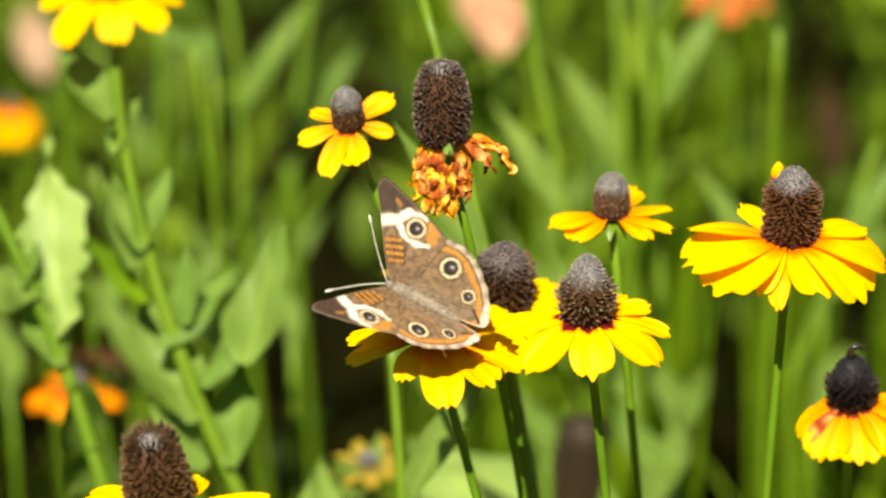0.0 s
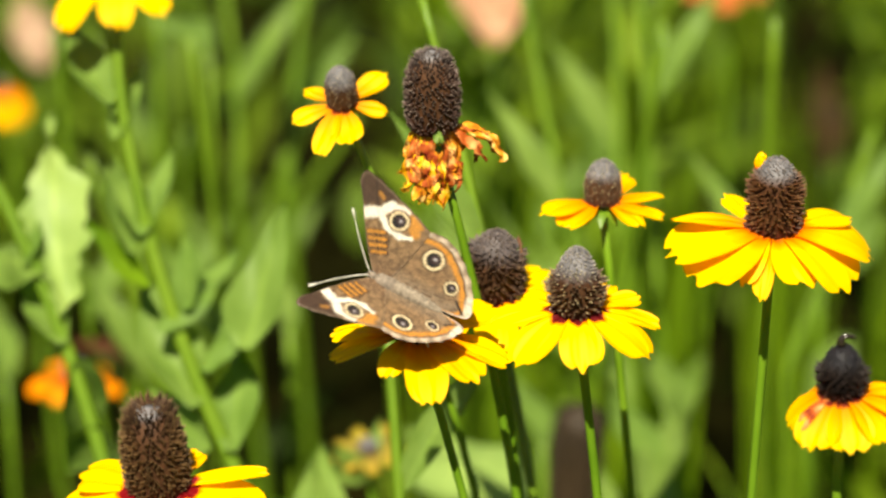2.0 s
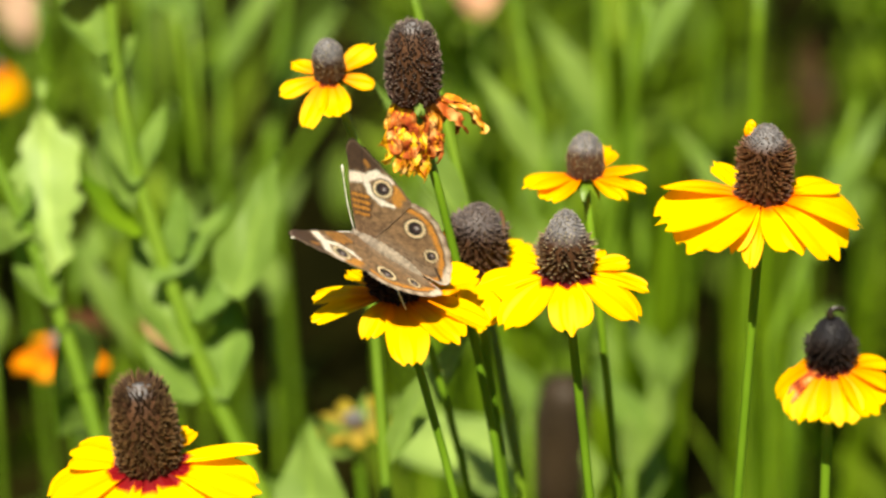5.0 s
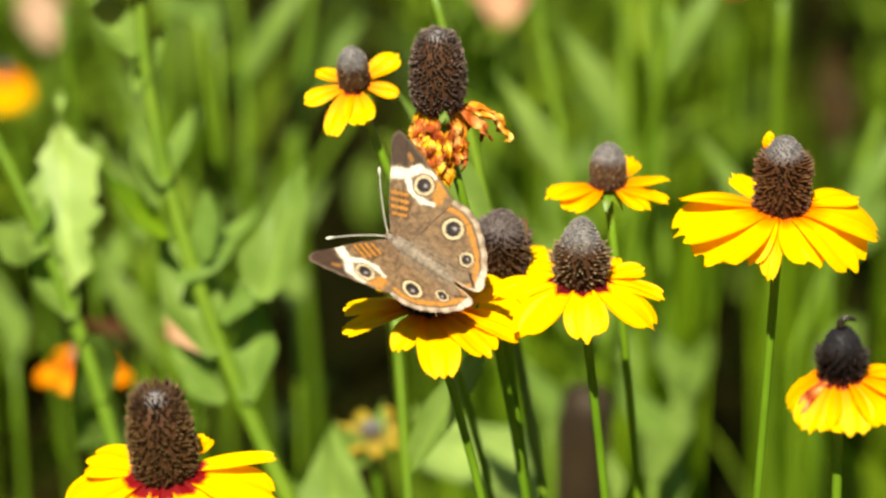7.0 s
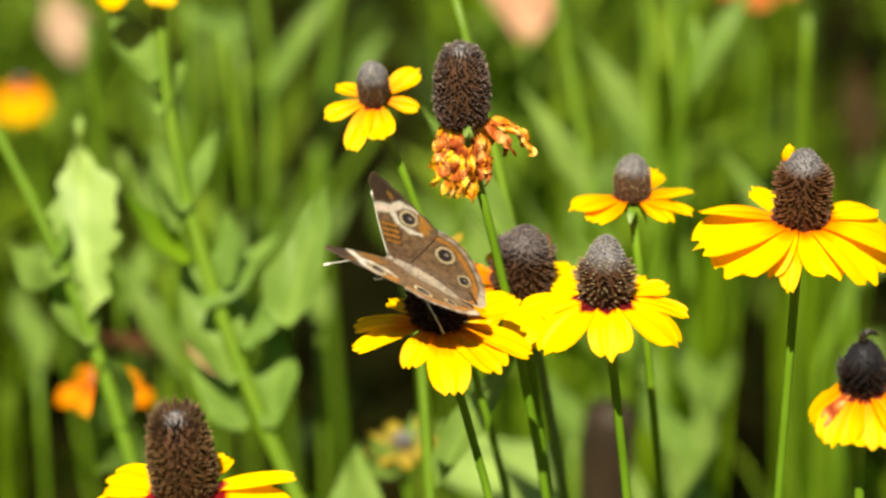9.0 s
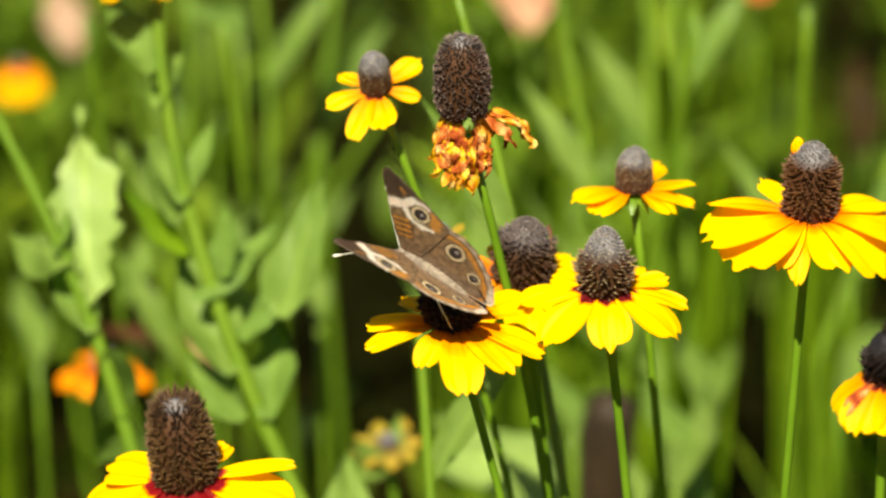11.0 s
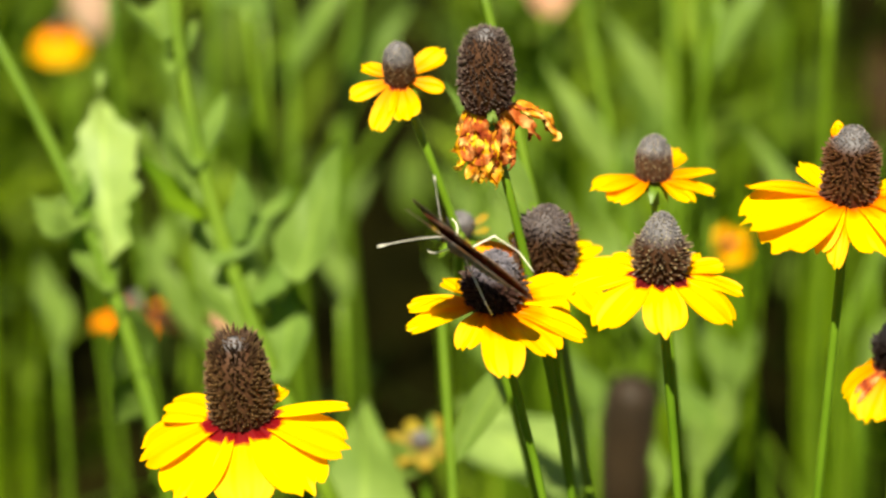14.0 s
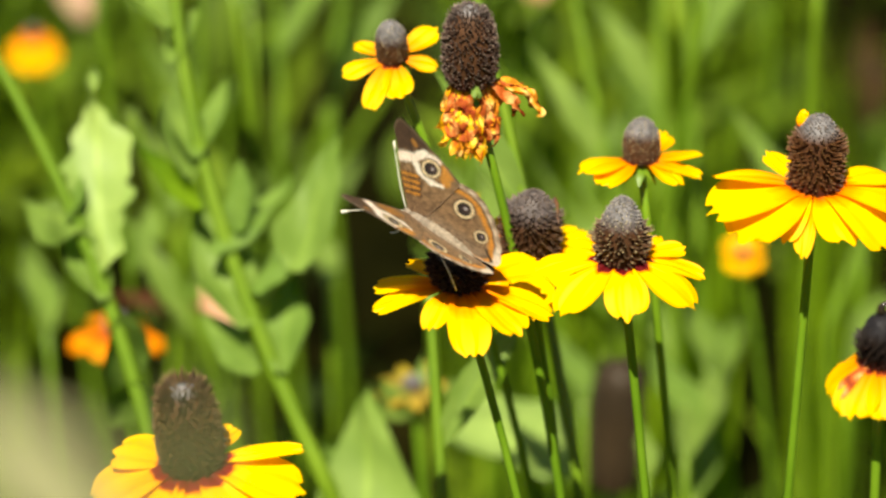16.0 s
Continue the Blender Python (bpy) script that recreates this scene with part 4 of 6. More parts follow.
stalks = [weed_stalk(0.46, 18, 1, 0.045, 0.017), weed_stalk(0.42, 14, 2, 0.06, 0.02), weed_stalk(0.5, 16, 3, 0.04, 0.012)]
srng = random.Random(8)
for i in range(120):
    y = srng.uniform(1.45, 2.6)
    x = srng.uniform(-0.5, 0.5) * (0.28 + 0.24 * y)
    while any(bare(x + d, y) for d in (-0.03, 0, 0.03)):
        x = srng.uniform(-0.5, 0.5) * (0.28 + 0.24 * y)
    if math.hypot(x + 0.187, y - 1.43) < 0.1:
        y += 0.25
    low = min(0.0, (0.95 - y * 0.37) - 0.42)
    m = pose(x, y, low, srng.uniform(-9, 9), srng.uniform(-9, 9), srng.uniform(0, 360))
    if i < 3:
        stalks[i].matrix_world = m
    else:
        copy_thing(stalks[i % 3], m)
for i in range(60):
    x, y = srng.choice((-1, 1)) * srng.uniform(0.4, 1.6), srng.uniform(0.6, 3.2)
    copy_thing(stalks[i % 3], pose(x, y, -0.12, srng.uniform(-9, 9), srng.uniform(-9, 9), srng.uniform(0, 360)))


# ---- tufts of broad bright grass ----
def grass_tuft(at, count, spread, seed):
    r = random.Random(seed)
    e = plant(put(at, 0), "tuft of broad bright yellow-green grass blades", "grass_tuft", "grass", "grass tufts")
    for i in range(int(count * 1.6)):
        x, y = r.gauss(0, spread), r.gauss(0, spread * 1.5)
        top = Vector((x * 1.4 + r.gauss(0, 0.012), y + r.uniform(-0.02, 0.05), at[2] * r.uniform(0.75, 1.05)))
        w = r.uniform(0.003, 0.0065)
        root = Vector((x * 0.6, y * 0.6, -0.01))
        make_leaf(e, (0, 0, 0), root, top, w, (r.uniform(-0.6, 0.6), -1, 0.4), GRASS, 0.012, widest=0.5, name="blade")


for i, (at, count, spread) in enumerate([((0.1204, 1.5903, 0.3380), 7, 0.01), ((0.1800, 1.5858, 0.3283), 7, 0.01), ((0.0937, 1.4531, 0.3986), 5, 0.01),
        ((0.0648, 1.3913, 0.3844), 4, 0.008), ((0.1570, 1.2661, 0.3526), 5, 0.012), ((0.0850, 1.2183, 0.3445), 6, 0.005), ((0.1030, 1.4703, 0.3172), 6, 0.008),
        ((-0.2190, 1.4618, 0.2990), 6, 0.01), ((0.0190, 1.4566, 0.2877), 6, 0.015), ((0.0445, 1.2970, 0.3004), 5, 0.012)]):
    grass_tuft(at, count, spread, i)


# ---- a grass blade close before the lens, blown up into view at the end ----
STRAW = leaf_material("pale_straw_blade", (0.34, 0.37, 0.2), (0.46, 0.47, 0.3), 0.3)
near_blade = plant((-0.03, 0.2, 0.0), "pale green grass blade bending close to the lens", "tall_grass", "grass", "near grass")
make_leaf(near_blade, (-0.03, 0.2, 0.0), (-0.0364, 0.3490, 0.7445), (-0.0558, 0.3410, 0.7728), 0.012, (0.2, -0.9, 0.4), STRAW, 0.004, widest=0.5, name="blade")
make_leaf(near_blade, (-0.03, 0.2, 0.0), (-0.0305, 0.3490, 0.7496), (-0.0284, 0.3400, 0.7720), 0.006, (0.2, -0.9, 0.4), STRAW, 0.004, widest=0.6, name="blade")
for q in ((-0.0364, 0.3490, 0.7445), (-0.0305, 0.3490, 0.7496)):
    tube("stem", bezier([(0, 0, -0.01), (0, 0.02, q[2] * 0.5), Vector(q) - Vector((-0.03, 0.2, 0.0))], 8), 0.0012, 0.001, STEM, near_blade)


# ---- butterfly ----
def outline(points, n):
    """Evenly spaced points on a smooth line through the points."""
    p = [Vector((*q, 0)) for q in points]
    dense = []
    for i in range(len(p) - 1):
        a, b, c, d = p[max(i - 1, 0)], p[i], p[i + 1], p[min(i + 2, len(p) - 1)]
        for k in range(12):
            t = k / 12
            dense.append(0.5 * (2 * b + (c - a) * t + (2 * a - 5 * b + 4 * c - d) * t * t + (3 * b - a - 3 * c + d) * t ** 3))
    dense.append(p[-1])
    ln = [0]
    for a, b in zip(dense, dense[1:]):
        ln.append(ln[-1] + (b - a).length)
    out = []
    for i in range(n + 1):
        s = ln[-1] * i / n
        k = min(max(j for j in range(len(ln)) if ln[j] <= s + 1e-9), len(dense) - 2)
        u = (s - ln[k]) / max(1e-9, ln[k + 1] - ln[k])
        out.append(dense[k].lerp(dense[k + 1], u))
    return out


FORE = [(7.4, 0.8), (12.5, 7.5), (16.2, 13.4), (19.2, 18.5), (22.0, 22.6), (22.6, 25.0), (21.4, 26.6), (17.5, 25.8), (13.5, 24.6), (9.0, 23.0), (4.5, 21.4), (0.5, 19.8),
    (-1.3, 18.4), (-0.8, 15.5), (0.6, 9.0), (2.2, 3.0), (3.0, 0.8)]
HIND = [(4.2, 0.8), (3.4, 7.0), (2.4, 13.0), (0.8, 17.4), (-2.4, 19.3), (-6.5, 19.2), (-10.2, 17.7), (-13.8, 15.0), (-17.0, 11.9), (-19.6, 8.2), (-21.2, 4.6), (-21.5, 2.2),
    (-20.0, 1.2), (-15.0, 0.5), (-8.0, 0.4), (-1.0, 0.4)]


def smooth(e0, e1, x):
    t = min(1, max(0, (x - e0) / (e1 - e0)))
    return t * t * (3 - 2 * t)


def seg_dist(a, b, p, q):
    d = (q[0] - p[0], q[1] - p[1])
    t = min(1, max(0, ((a - p[0]) * d[0] + (b - p[1]) * d[1]) / (d[0] ** 2 + d[1] ** 2)))
    return math.hypot(a - p[0] - t * d[0], b - p[1] - t * d[1])


def blend(c, d, k):
    return tuple(x + (y - x) * k for x, y in zip(c, d))


BROWN_W, DARK_W, ORANGE_W, WHITE_W, BLACK_W = (0.33, 0.205, 0.11), (0.06, 0.03, 0.016), (0.66, 0.29, 0.05), (0.95, 0.9, 0.8), (0.012, 0.01, 0.012)


def eyespot(c, a, b, at, r, squash=1.0):
    d = math.hypot(a - at[0], (b - at[1]) * squash) / r
    d2 = math.hypot(a - at[0] + 0.12 * r, b - at[1] - 0.1 * r) / r
    c = blend(c, DARK_W, 1 - smooth(1.1, 1.22, d))
    c = blend(c, (0.86, 0.72, 0.46), 1 - smooth(0.95, 1.04, d))
    c = blend(c, BLACK_W, 1 - smooth(0.68, 0.76, d))
    c = blend(c, (0.1, 0.05, 0.05), (1 - smooth(0.3, 0.5, d2)) * 0.6)
    return blend(c, (0.6, 0.6, 0.66), 1 - smooth(0.1, 0.2, d2))


def fore_colour(a, b, edge, u):
    n = noise.noise(Vector((a * 0.7, b * 0.7, 1))) * 0.8
    c = blend(BROWN_W, (0.14, 0.085, 0.045), smooth(-0.5, 0.6, n))
    c = blend(c, (0.2, 0.12, 0.075), (1 - smooth(2, 11, b)) * 0.5)
    streak = noise.noise(Vector((a * 0.5, b * 2.4, 3)))
    c = blend(c, DARK_W, smooth(0.05, 0.4, streak) * (1 - smooth(2.5, 7, b)) * 0.7)
    far = (b - 17.5) * 0.75 + (a - 17.0) * 0.5
    c = blend(c, (0.075, 0.042, 0.027), smooth(-0.5, 1.2, far + n))
    band = min(seg_dist(a, b, (17.6, 15.4), (13.6, 17.6)) - 1.6, seg_dist(a, b, (13.6, 17.6), (11.2, 20.8)) - 1.3, seg_dist(a, b, (11.2, 20.8), (6.6, 21.2)) - 0.9,
        seg_dist(a, b, (12.2, 16.4), (9.8, 14.6)) - 0.9, seg_dist(a, b, (9.8, 14.6), (5.6, 13.7)) - 0.95, seg_dist(a, b, (5.6, 13.7), (2.6, 14.8)) - 0.6)
    c = blend(c, WHITE_W, 1 - smooth(-0.25, 0.25, band + n * 0.4))
    for p, q, w in (((14.0, 11.2), (9.8, 12.9), 0.62), ((13.0, 9.6), (8.6, 11.3), 0.6), ((11.8, 8.0), (7.8, 9.6), 0.6), ((10.6, 6.4), (7.0, 7.9), 0.55)):
        d = seg_dist(a, b, p, q)
        c = blend(c, DARK_W, 1 - smooth(w + 0.15, w + 0.4, d))
        c = blend(c, ORANGE_W, 1 - smooth(w - 0.3, w, d + n * 0.2))
    c = blend(c, ORANGE_W, (1 - smooth(0.5, 1.1, seg_dist(a, b, (5.0, 20.2), (1.6, 18.8)))) * 0.9)
    c = blend(c, ORANGE_W, (1 - smooth(0.2, 0.9, seg_dist(a, b, (15.8, 22.4), (14.4, 21.6)))) * 0.6)
    c = blend(c, ORANGE_W, (1 - smooth(0.9, 1.9, seg_dist(a, b, (3.6, 18.0), (2.2, 16.4)))) * 0.85)
    c = eyespot(c, a, b, (7.7, 17.7), 2.8)
    c = blend(c, (0.32, 0.24, 0.17), (1 - smooth(0.02, 0.05, edge)) * 0.5)
    return c


def hind_colour(a, b, edge, u):
    n = noise.noise(Vector((a * 0.6, b * 0.6, 4))) * 0.8
    c = blend(BROWN_W, (0.16, 0.1, 0.055), smooth(-0.5, 0.6, n))
    c = blend(c, (0.3, 0.23, 0.165), (1 - smooth(1, 7, b)) * 0.8)
    streak = noise.noise(Vector((a * 0.5, b * 2.4, 9)))
    c = blend(c, DARK_W, smooth(0.0, 0.35, streak) * (1 - smooth(2.5, 6, b)) * 0.75)
    mar = edge + n * 0.015
    in_outer = smooth(0.2, 0.3, u) * (1 - smooth(0.76, 0.8, u))
    c = blend(c, ORANGE_W, (smooth(0.105, 0.12, mar) - smooth(0.165, 0.215, mar)) * in_outer)
    c = blend(c, (0.07, 0.04, 0.025), (smooth(0.085, 0.092, mar) - smooth(0.1, 0.11, mar)) * in_outer * 0.8)
    scal = 0.5 + 0.5 * math.sin(u * 95)
    c = blend(c, (0.7, 0.6, 0.48), (1 - smooth(0.075, 0.09, mar)) * in_outer * (0.35 + 0.65 * scal))
    c = blend(c, (0.1, 0.06, 0.035), (1 - smooth(0.0, 0.012, abs(mar - 0.03))) * in_outer * 0.7)
    c = blend(c, (0.75, 0.68, 0.57), (1 - smooth(0.05, 0.12, mar)) * smooth(0.68, 0.72, u) * (1 - smooth(0.78, 0.82, u)))
    c = eyespot(c, a, b, (-5.6, 12.2), 3.0)
    c = eyespot(c, a, b, (-13.4, 7.3), 2.05)
    c = blend(c, (0.8, 0.74, 0.62), 1 - smooth(0.8, 1.5, seg_dist(a, b, (-20.4, 3.4), (-19.6, 6.4))))
    return blend(c, BLACK_W, 1 - smooth(0.25, 0.5, seg_dist(a, b, (-19.4, 2.0), (-16.6, 4.4))))


def under_colour(a, b, edge, u):
    n = noise.noise(Vector((a * 0.5, b * 0.5, 7)))
    c = blend((0.33, 0.24, 0.16), (0.17, 0.11, 0.07), smooth(-0.4, 0.5, n))
    return blend(c, (0.62, 0.5, 0.38), (1 - smooth(0.03, 0.07, edge)) * 0.45)


def fore_under(a, b, edge, u):
    c = blend(under_colour(a, b, edge, u), (0.02, 0.012, 0.008), 0.8)
    band = min(seg_dist(a, b, (17.6, 15.4), (13.6, 17.6)) - 1.4, seg_dist(a, b, (13.6, 17.6), (6.6, 21.2)) - 1.0)
    c = blend(c, WHITE_W, (1 - smooth(-0.3, 0.3, band)) * 0.8)
    return eyespot(c, a, b, (7.7, 17.7), 2.2)


def make_wing(name, pts, root, side, upper, under, parent, label, camber):
    """A wing in the plane of the body's axis and side, hinged on that axis: upper and lower skins with a thin rim."""
    n, rings = 110, 46
    line = outline(pts, n)
    o = Vector((*root, 0))
    verts, cols, faces = [], [], []
    for skin in (1, -1):
        for i in range(n + 1):
            u = i / n
            scal = 1 + 0.006 * math.sin(u * 95) * smooth(0.22, 0.3, u) * (1 - smooth(0.74, 0.8, u))
            for j in range(rings + 1):
                s = j / rings
                p = o + (line[i] - o) * s * scal
                edge = (1 - s) * (line[i] - o).length / 20
                c = (upper if skin > 0 else under)(p.x, p.y, edge, u)
                vein = abs(math.sin(math.atan2(p.y - o.y, p.x - o.x) * 8.5 + 0.4))
                c = blend(c, tuple(q * 0.45 for q in c), (1 - smooth(0.03, 0.14, vein)) * smooth(0.2, 0.5, s) * 0.6)
                c = tuple(q * (1 + 0.35 * noise.noise(Vector((p.x * 1.7, p.y * 1.7, side)))) for q in c)
                z = camber * math.sin(min(1, p.y / 22) * math.pi) + 0.12 * math.sin(math.atan2(p.y, p.x + 8) * 34) * s * (1 - s)
                verts.append(Vector((p.x, side * p.y, z + skin * 0.05)) / 1000)
                cols.append((*c, 1))
    m = (n + 1) * (rings + 1)
    for skin in (0, 1):
        for i in range(n):
            for j in range(rings):
                a = skin * m + i * (rings + 1) + j
                q = (a, a + 1, a + rings + 2, a + rings + 1)
                faces.append(q if (skin == 0) == (side < 0) else q[::-1])
    for i in range(n):
        a, b = i * (rings + 1) + rings, (i + 1) * (rings + 1) + rings
        faces.append((a, b, b + m, a + m))
    return mesh_part(name, verts, faces, WING, parent, label, colours=cols)


butterfly = new("butterfly")
butterfly.empty_display_size = 0.01
tagged(butterfly, "brown butterfly with orange bars and eyespots on a coneflower", "butterfly")
wings = []
for side in (-1, 1):
    wings.append((make_wing("hindwing", HIND, (2.2, 0.6), side, hind_colour, under_colour, butterfly, "brown hindwing with two eyespots and orange edge", -0.1), side))
    w = make_wing("forewing", FORE, (4.8, 1.0), side, fore_colour, fore_under, butterfly, "brown forewing with white band and eyespot", 0.1)
    for v in w.data.vertices:
        v.co.z += 0.00014
    wings.append((w, side))


def ellipsoid(name, parent, at, size, material, rot=(0, 0, 0), label="", wob=0.0):
    bm = bmesh.new()
    bmesh.ops.create_uvsphere(bm, u_segments=18, v_segments=12, radius=1)
    m = Matrix.Translation(Vector(at) / 1000) @ Euler([radians(a) for a in rot]).to_matrix().to_4x4() @ Matrix.Diagonal((*(s / 1000 for s in size), 1))
    for v in bm.verts:
        v.co = m @ (v.co * (1 + wob * noise.noise(v.co * 6)))
    return part(name, bm, material, parent, label)


ellipsoid("thorax", butterfly, (2.8, 0, 0.2), (4.4, 2.3, 2.1), FUR_PALE, wob=0.16)
pts = [Vector((x, 0, 0.7 - 0.004 * x * x)) / 1000 for x in np.linspace(0.5, -14.5, 31)]
rad = [0.001 * (1.95 - 0.0055 * (k - 9) ** 2 * (1 if k > 9 else 0.4) * 0.55) * (1 + 0.06 * math.cos(k * 1.6)) for k in range(31)]
v, f, u = tube_data(pts, [max(0.0002, r) for r in rad], 14)
mesh_part("abdomen", v, f, FUR, butterfly, "slender furry brown abdomen", u)
head = ellipsoid("head", butterfly, (7.4, 0, 0.2), (1.5, 1.4, 1.3), FUR_PALE, wob=0.1)
for side in (-1, 1):
    ellipsoid("eye", head, (7.8, side * 1.0, 0.4), (0.75, 0.6, 0.75), EYE_MAT)
    pts = bezier([Vector(q) / 1000 for q in ((8.4, side * 0.5, 1.0), (13.4, side * 4.0, 4.0), (20.0, -10.1, 12.1) if side < 0 else (20.8, 12.5, 8.4))], 12)
    ant = tube("antenna", pts, 0.00013, 0.00011, CLUB, butterfly, "thin pale antenna", 6)
    v, f, u = tube_data(bezier([pts[-1] - (pts[-1] - pts[-3]) * 0.5, pts[-1], pts[-1] + (pts[-1] - pts[-3]) * 0.3], 6), [0.00012, 0.0002, 0.0003, 0.00036, 0.00036, 0.0003, 0.0001], 6)
    mesh_part("club", v, f, CLUB, ant, "white antenna club", u)
    pts = bezier([Vector(q) / 1000 for q in ((4.2, side * 1.2, -1.0), (7.2, side * 4.5, -0.8), (6.0, side * 5.0, -4.5), (8.7, side * 5.5, -6.5))], 12)
    tube("leg", pts, 0.00026, 0.00016, LIMB, butterfly, "thin pale leg", 6)
    far = ((0.5, -1.2, -1.0), (-3.0, -8.2, -1.5), (-11.5, -9.0, -6.0), (-18.0, -7.0, -6.2))
    near = ((0.5, 1.2, -1.0), (-7.0, 5.4, 1.4), (-11.5, 7.8, 0.4), (-15.6, 9.2, -5.0))
    knee = [Vector(q) / 1000 for q in (near if side > 0 else far)]
    pts = [a.lerp(b, k / 4) for a, b in zip(knee, knee[1:]) for k in range(4)] + [knee[-1]]
    tube("leg", pts, 0.00026, 0.00016, LIMB, butterfly, "thin pale leg", 6)
tube("proboscis", bezier([Vector(q) / 1000 for q in ((8.5, 0, -0.4), (10, 0, -3), (7, 0, -6), (5, 0, -8))], 10), 0.00016, 0.0001, EYE_MAT, head, "", 6)


# ---- what moves: plants sway in the wind, the butterfly folds and spreads its wings ----
def motions():
    walk(plant_bl, [
        (0, pose(-0.0459, 0.8669, 0.0000, 1.27, -0.47, 0.05)), (0.5, pose(-0.0459, 0.8669, 0.0000, 0.82, -0.47, 0.03)), (1, pose(-0.0459, 0.8669, 0.0000, 0.29, -0.60, 0.01)),
        (1.5, pose(-0.0459, 0.8669, 0.0000, 0.01, -0.52, 0.00)), (2, pose(-0.0459, 0.8669, 0.0000, 0.23, -0.48, 0.01)), (2.5, pose(-0.0459, 0.8669, 0.0000, 1.00, -0.51, 0.04)),
        (3, pose(-0.0459, 0.8669, 0.0000, 1.00, -0.41, 0.04)), (3.5, pose(-0.0459, 0.8669, 0.0000, 0.59, -0.45, 0.02)), (4, pose(-0.0459, 0.8669, 0.0000, 0.28, -0.07, 0.01)),
        (6.5, pose(-0.0459, 0.8669, 0.0000, 1.20, -0.68, 0.04)), (7, pose(-0.0459, 0.8669, 0.0000, 0.57, -0.48, 0.02)), (7.5, pose(-0.0459, 0.8669, 0.0000, -0.00, -0.00, -0.00)),
        (8, pose(-0.0459, 0.8669, 0.0000, -0.06, -0.17, -0.00)), (8.5, pose(-0.0459, 0.8669, 0.0000, 0.38, -0.41, 0.01)), (9, pose(-0.0459, 0.8669, 0.0000, 0.94, -0.56, 0.03)),
        (9.5, pose(-0.0459, 0.8669, 0.0000, 1.01, -0.61, 0.04)), (12, pose(-0.0459, 0.8669, 0.0000, 0.26, -0.56, 0.01)), (12.5, pose(-0.0459, 0.8669, 0.0000, -0.09, -0.49, -0.00)),
        (13, pose(-0.0459, 0.8669, 0.0000, -1.56, 0.10, -0.07)), (13.5, pose(-0.0459, 0.8669, 0.0000, -3.17, 0.49, -0.15)), (14, pose(-0.0459, 0.8669, 0.0000, -2.38, 0.36, -0.11)),
        (14.5, pose(-0.0459, 0.8669, 0.0000, -1.57, -0.15, -0.06)), (15, pose(-0.0459, 0.8669, 0.0000, -0.15, -0.31, -0.01)), (15.5, pose(-0.0459, 0.8669, 0.0000, 0.74, -0.42, 0.03)),
        (16, pose(-0.0459, 0.8669, 0.0000, 1.77, -0.59, 0.06))])
    walk(plant_sm, [
        (0, pose(0.0289, 0.9671, 0.0000, 0.86, 0.10, 0.08)), (0.5, pose(0.0289, 0.9671, 0.0000, -0.02, 0.09, -0.00)), (1, pose(0.0289, 0.9671, 0.0000, 0.23, 0.15, 0.02)),
        (1.5, pose(0.0289, 0.9671, 0.0000, -0.12, 0.07, -0.01)), (2, pose(0.0289, 0.9671, 0.0000, 0.11, 0.01, 0.01)), (2.5, pose(0.0289, 0.9671, 0.0000, 0.53, 0.04, 0.05)),
        (3, pose(0.0289, 0.9671, 0.0000, 0.19, 0.14, 0.02)), (3.5, pose(0.0289, 0.9671, 0.0000, 0.09, 0.20, 0.01)), (4, pose(0.0289, 0.9671, 0.0000, 0.25, 0.08, 0.02)),
        (6.5, pose(0.0289, 0.9671, 0.0000, 0.13, 0.15, 0.01)), (7, pose(0.0289, 0.9671, 0.0000, 0.17, 0.14, 0.02)), (7.5, pose(0.0289, 0.9671, 0.0000, -0.00, -0.00, -0.00)),
        (8, pose(0.0289, 0.9671, 0.0000, -0.01, 0.05, -0.00)), (8.5, pose(0.0289, 0.9671, 0.0000, -0.01, 0.05, -0.00)), (9, pose(0.0289, 0.9671, 0.0000, 0.14, 0.02, 0.01)),
        (9.5, pose(0.0289, 0.9671, 0.0000, 0.27, 0.21, 0.02)), (12, pose(0.0289, 0.9671, 0.0000, -0.45, -0.04, -0.04)), (12.5, pose(0.0289, 0.9671, 0.0000, -0.59, -0.06, -0.05)),
        (13, pose(0.0289, 0.9671, 0.0000, -0.45, -0.56, -0.04)), (13.5, pose(0.0289, 0.9671, 0.0000, 0.03, -0.20, 0.00)), (14, pose(0.0289, 0.9671, 0.0000, 0.54, 0.11, 0.05)),
        (14.5, pose(0.0289, 0.9671, 0.0000, 0.52, 0.21, 0.05)), (15, pose(0.0289, 0.9671, 0.0000, 0.30, 0.53, 0.03)), (15.5, pose(0.0289, 0.9671, 0.0000, 0.10, -0.01, 0.01)),
        (16, pose(0.0289, 0.9671, 0.0000, 0.16, 0.26, 0.01))])
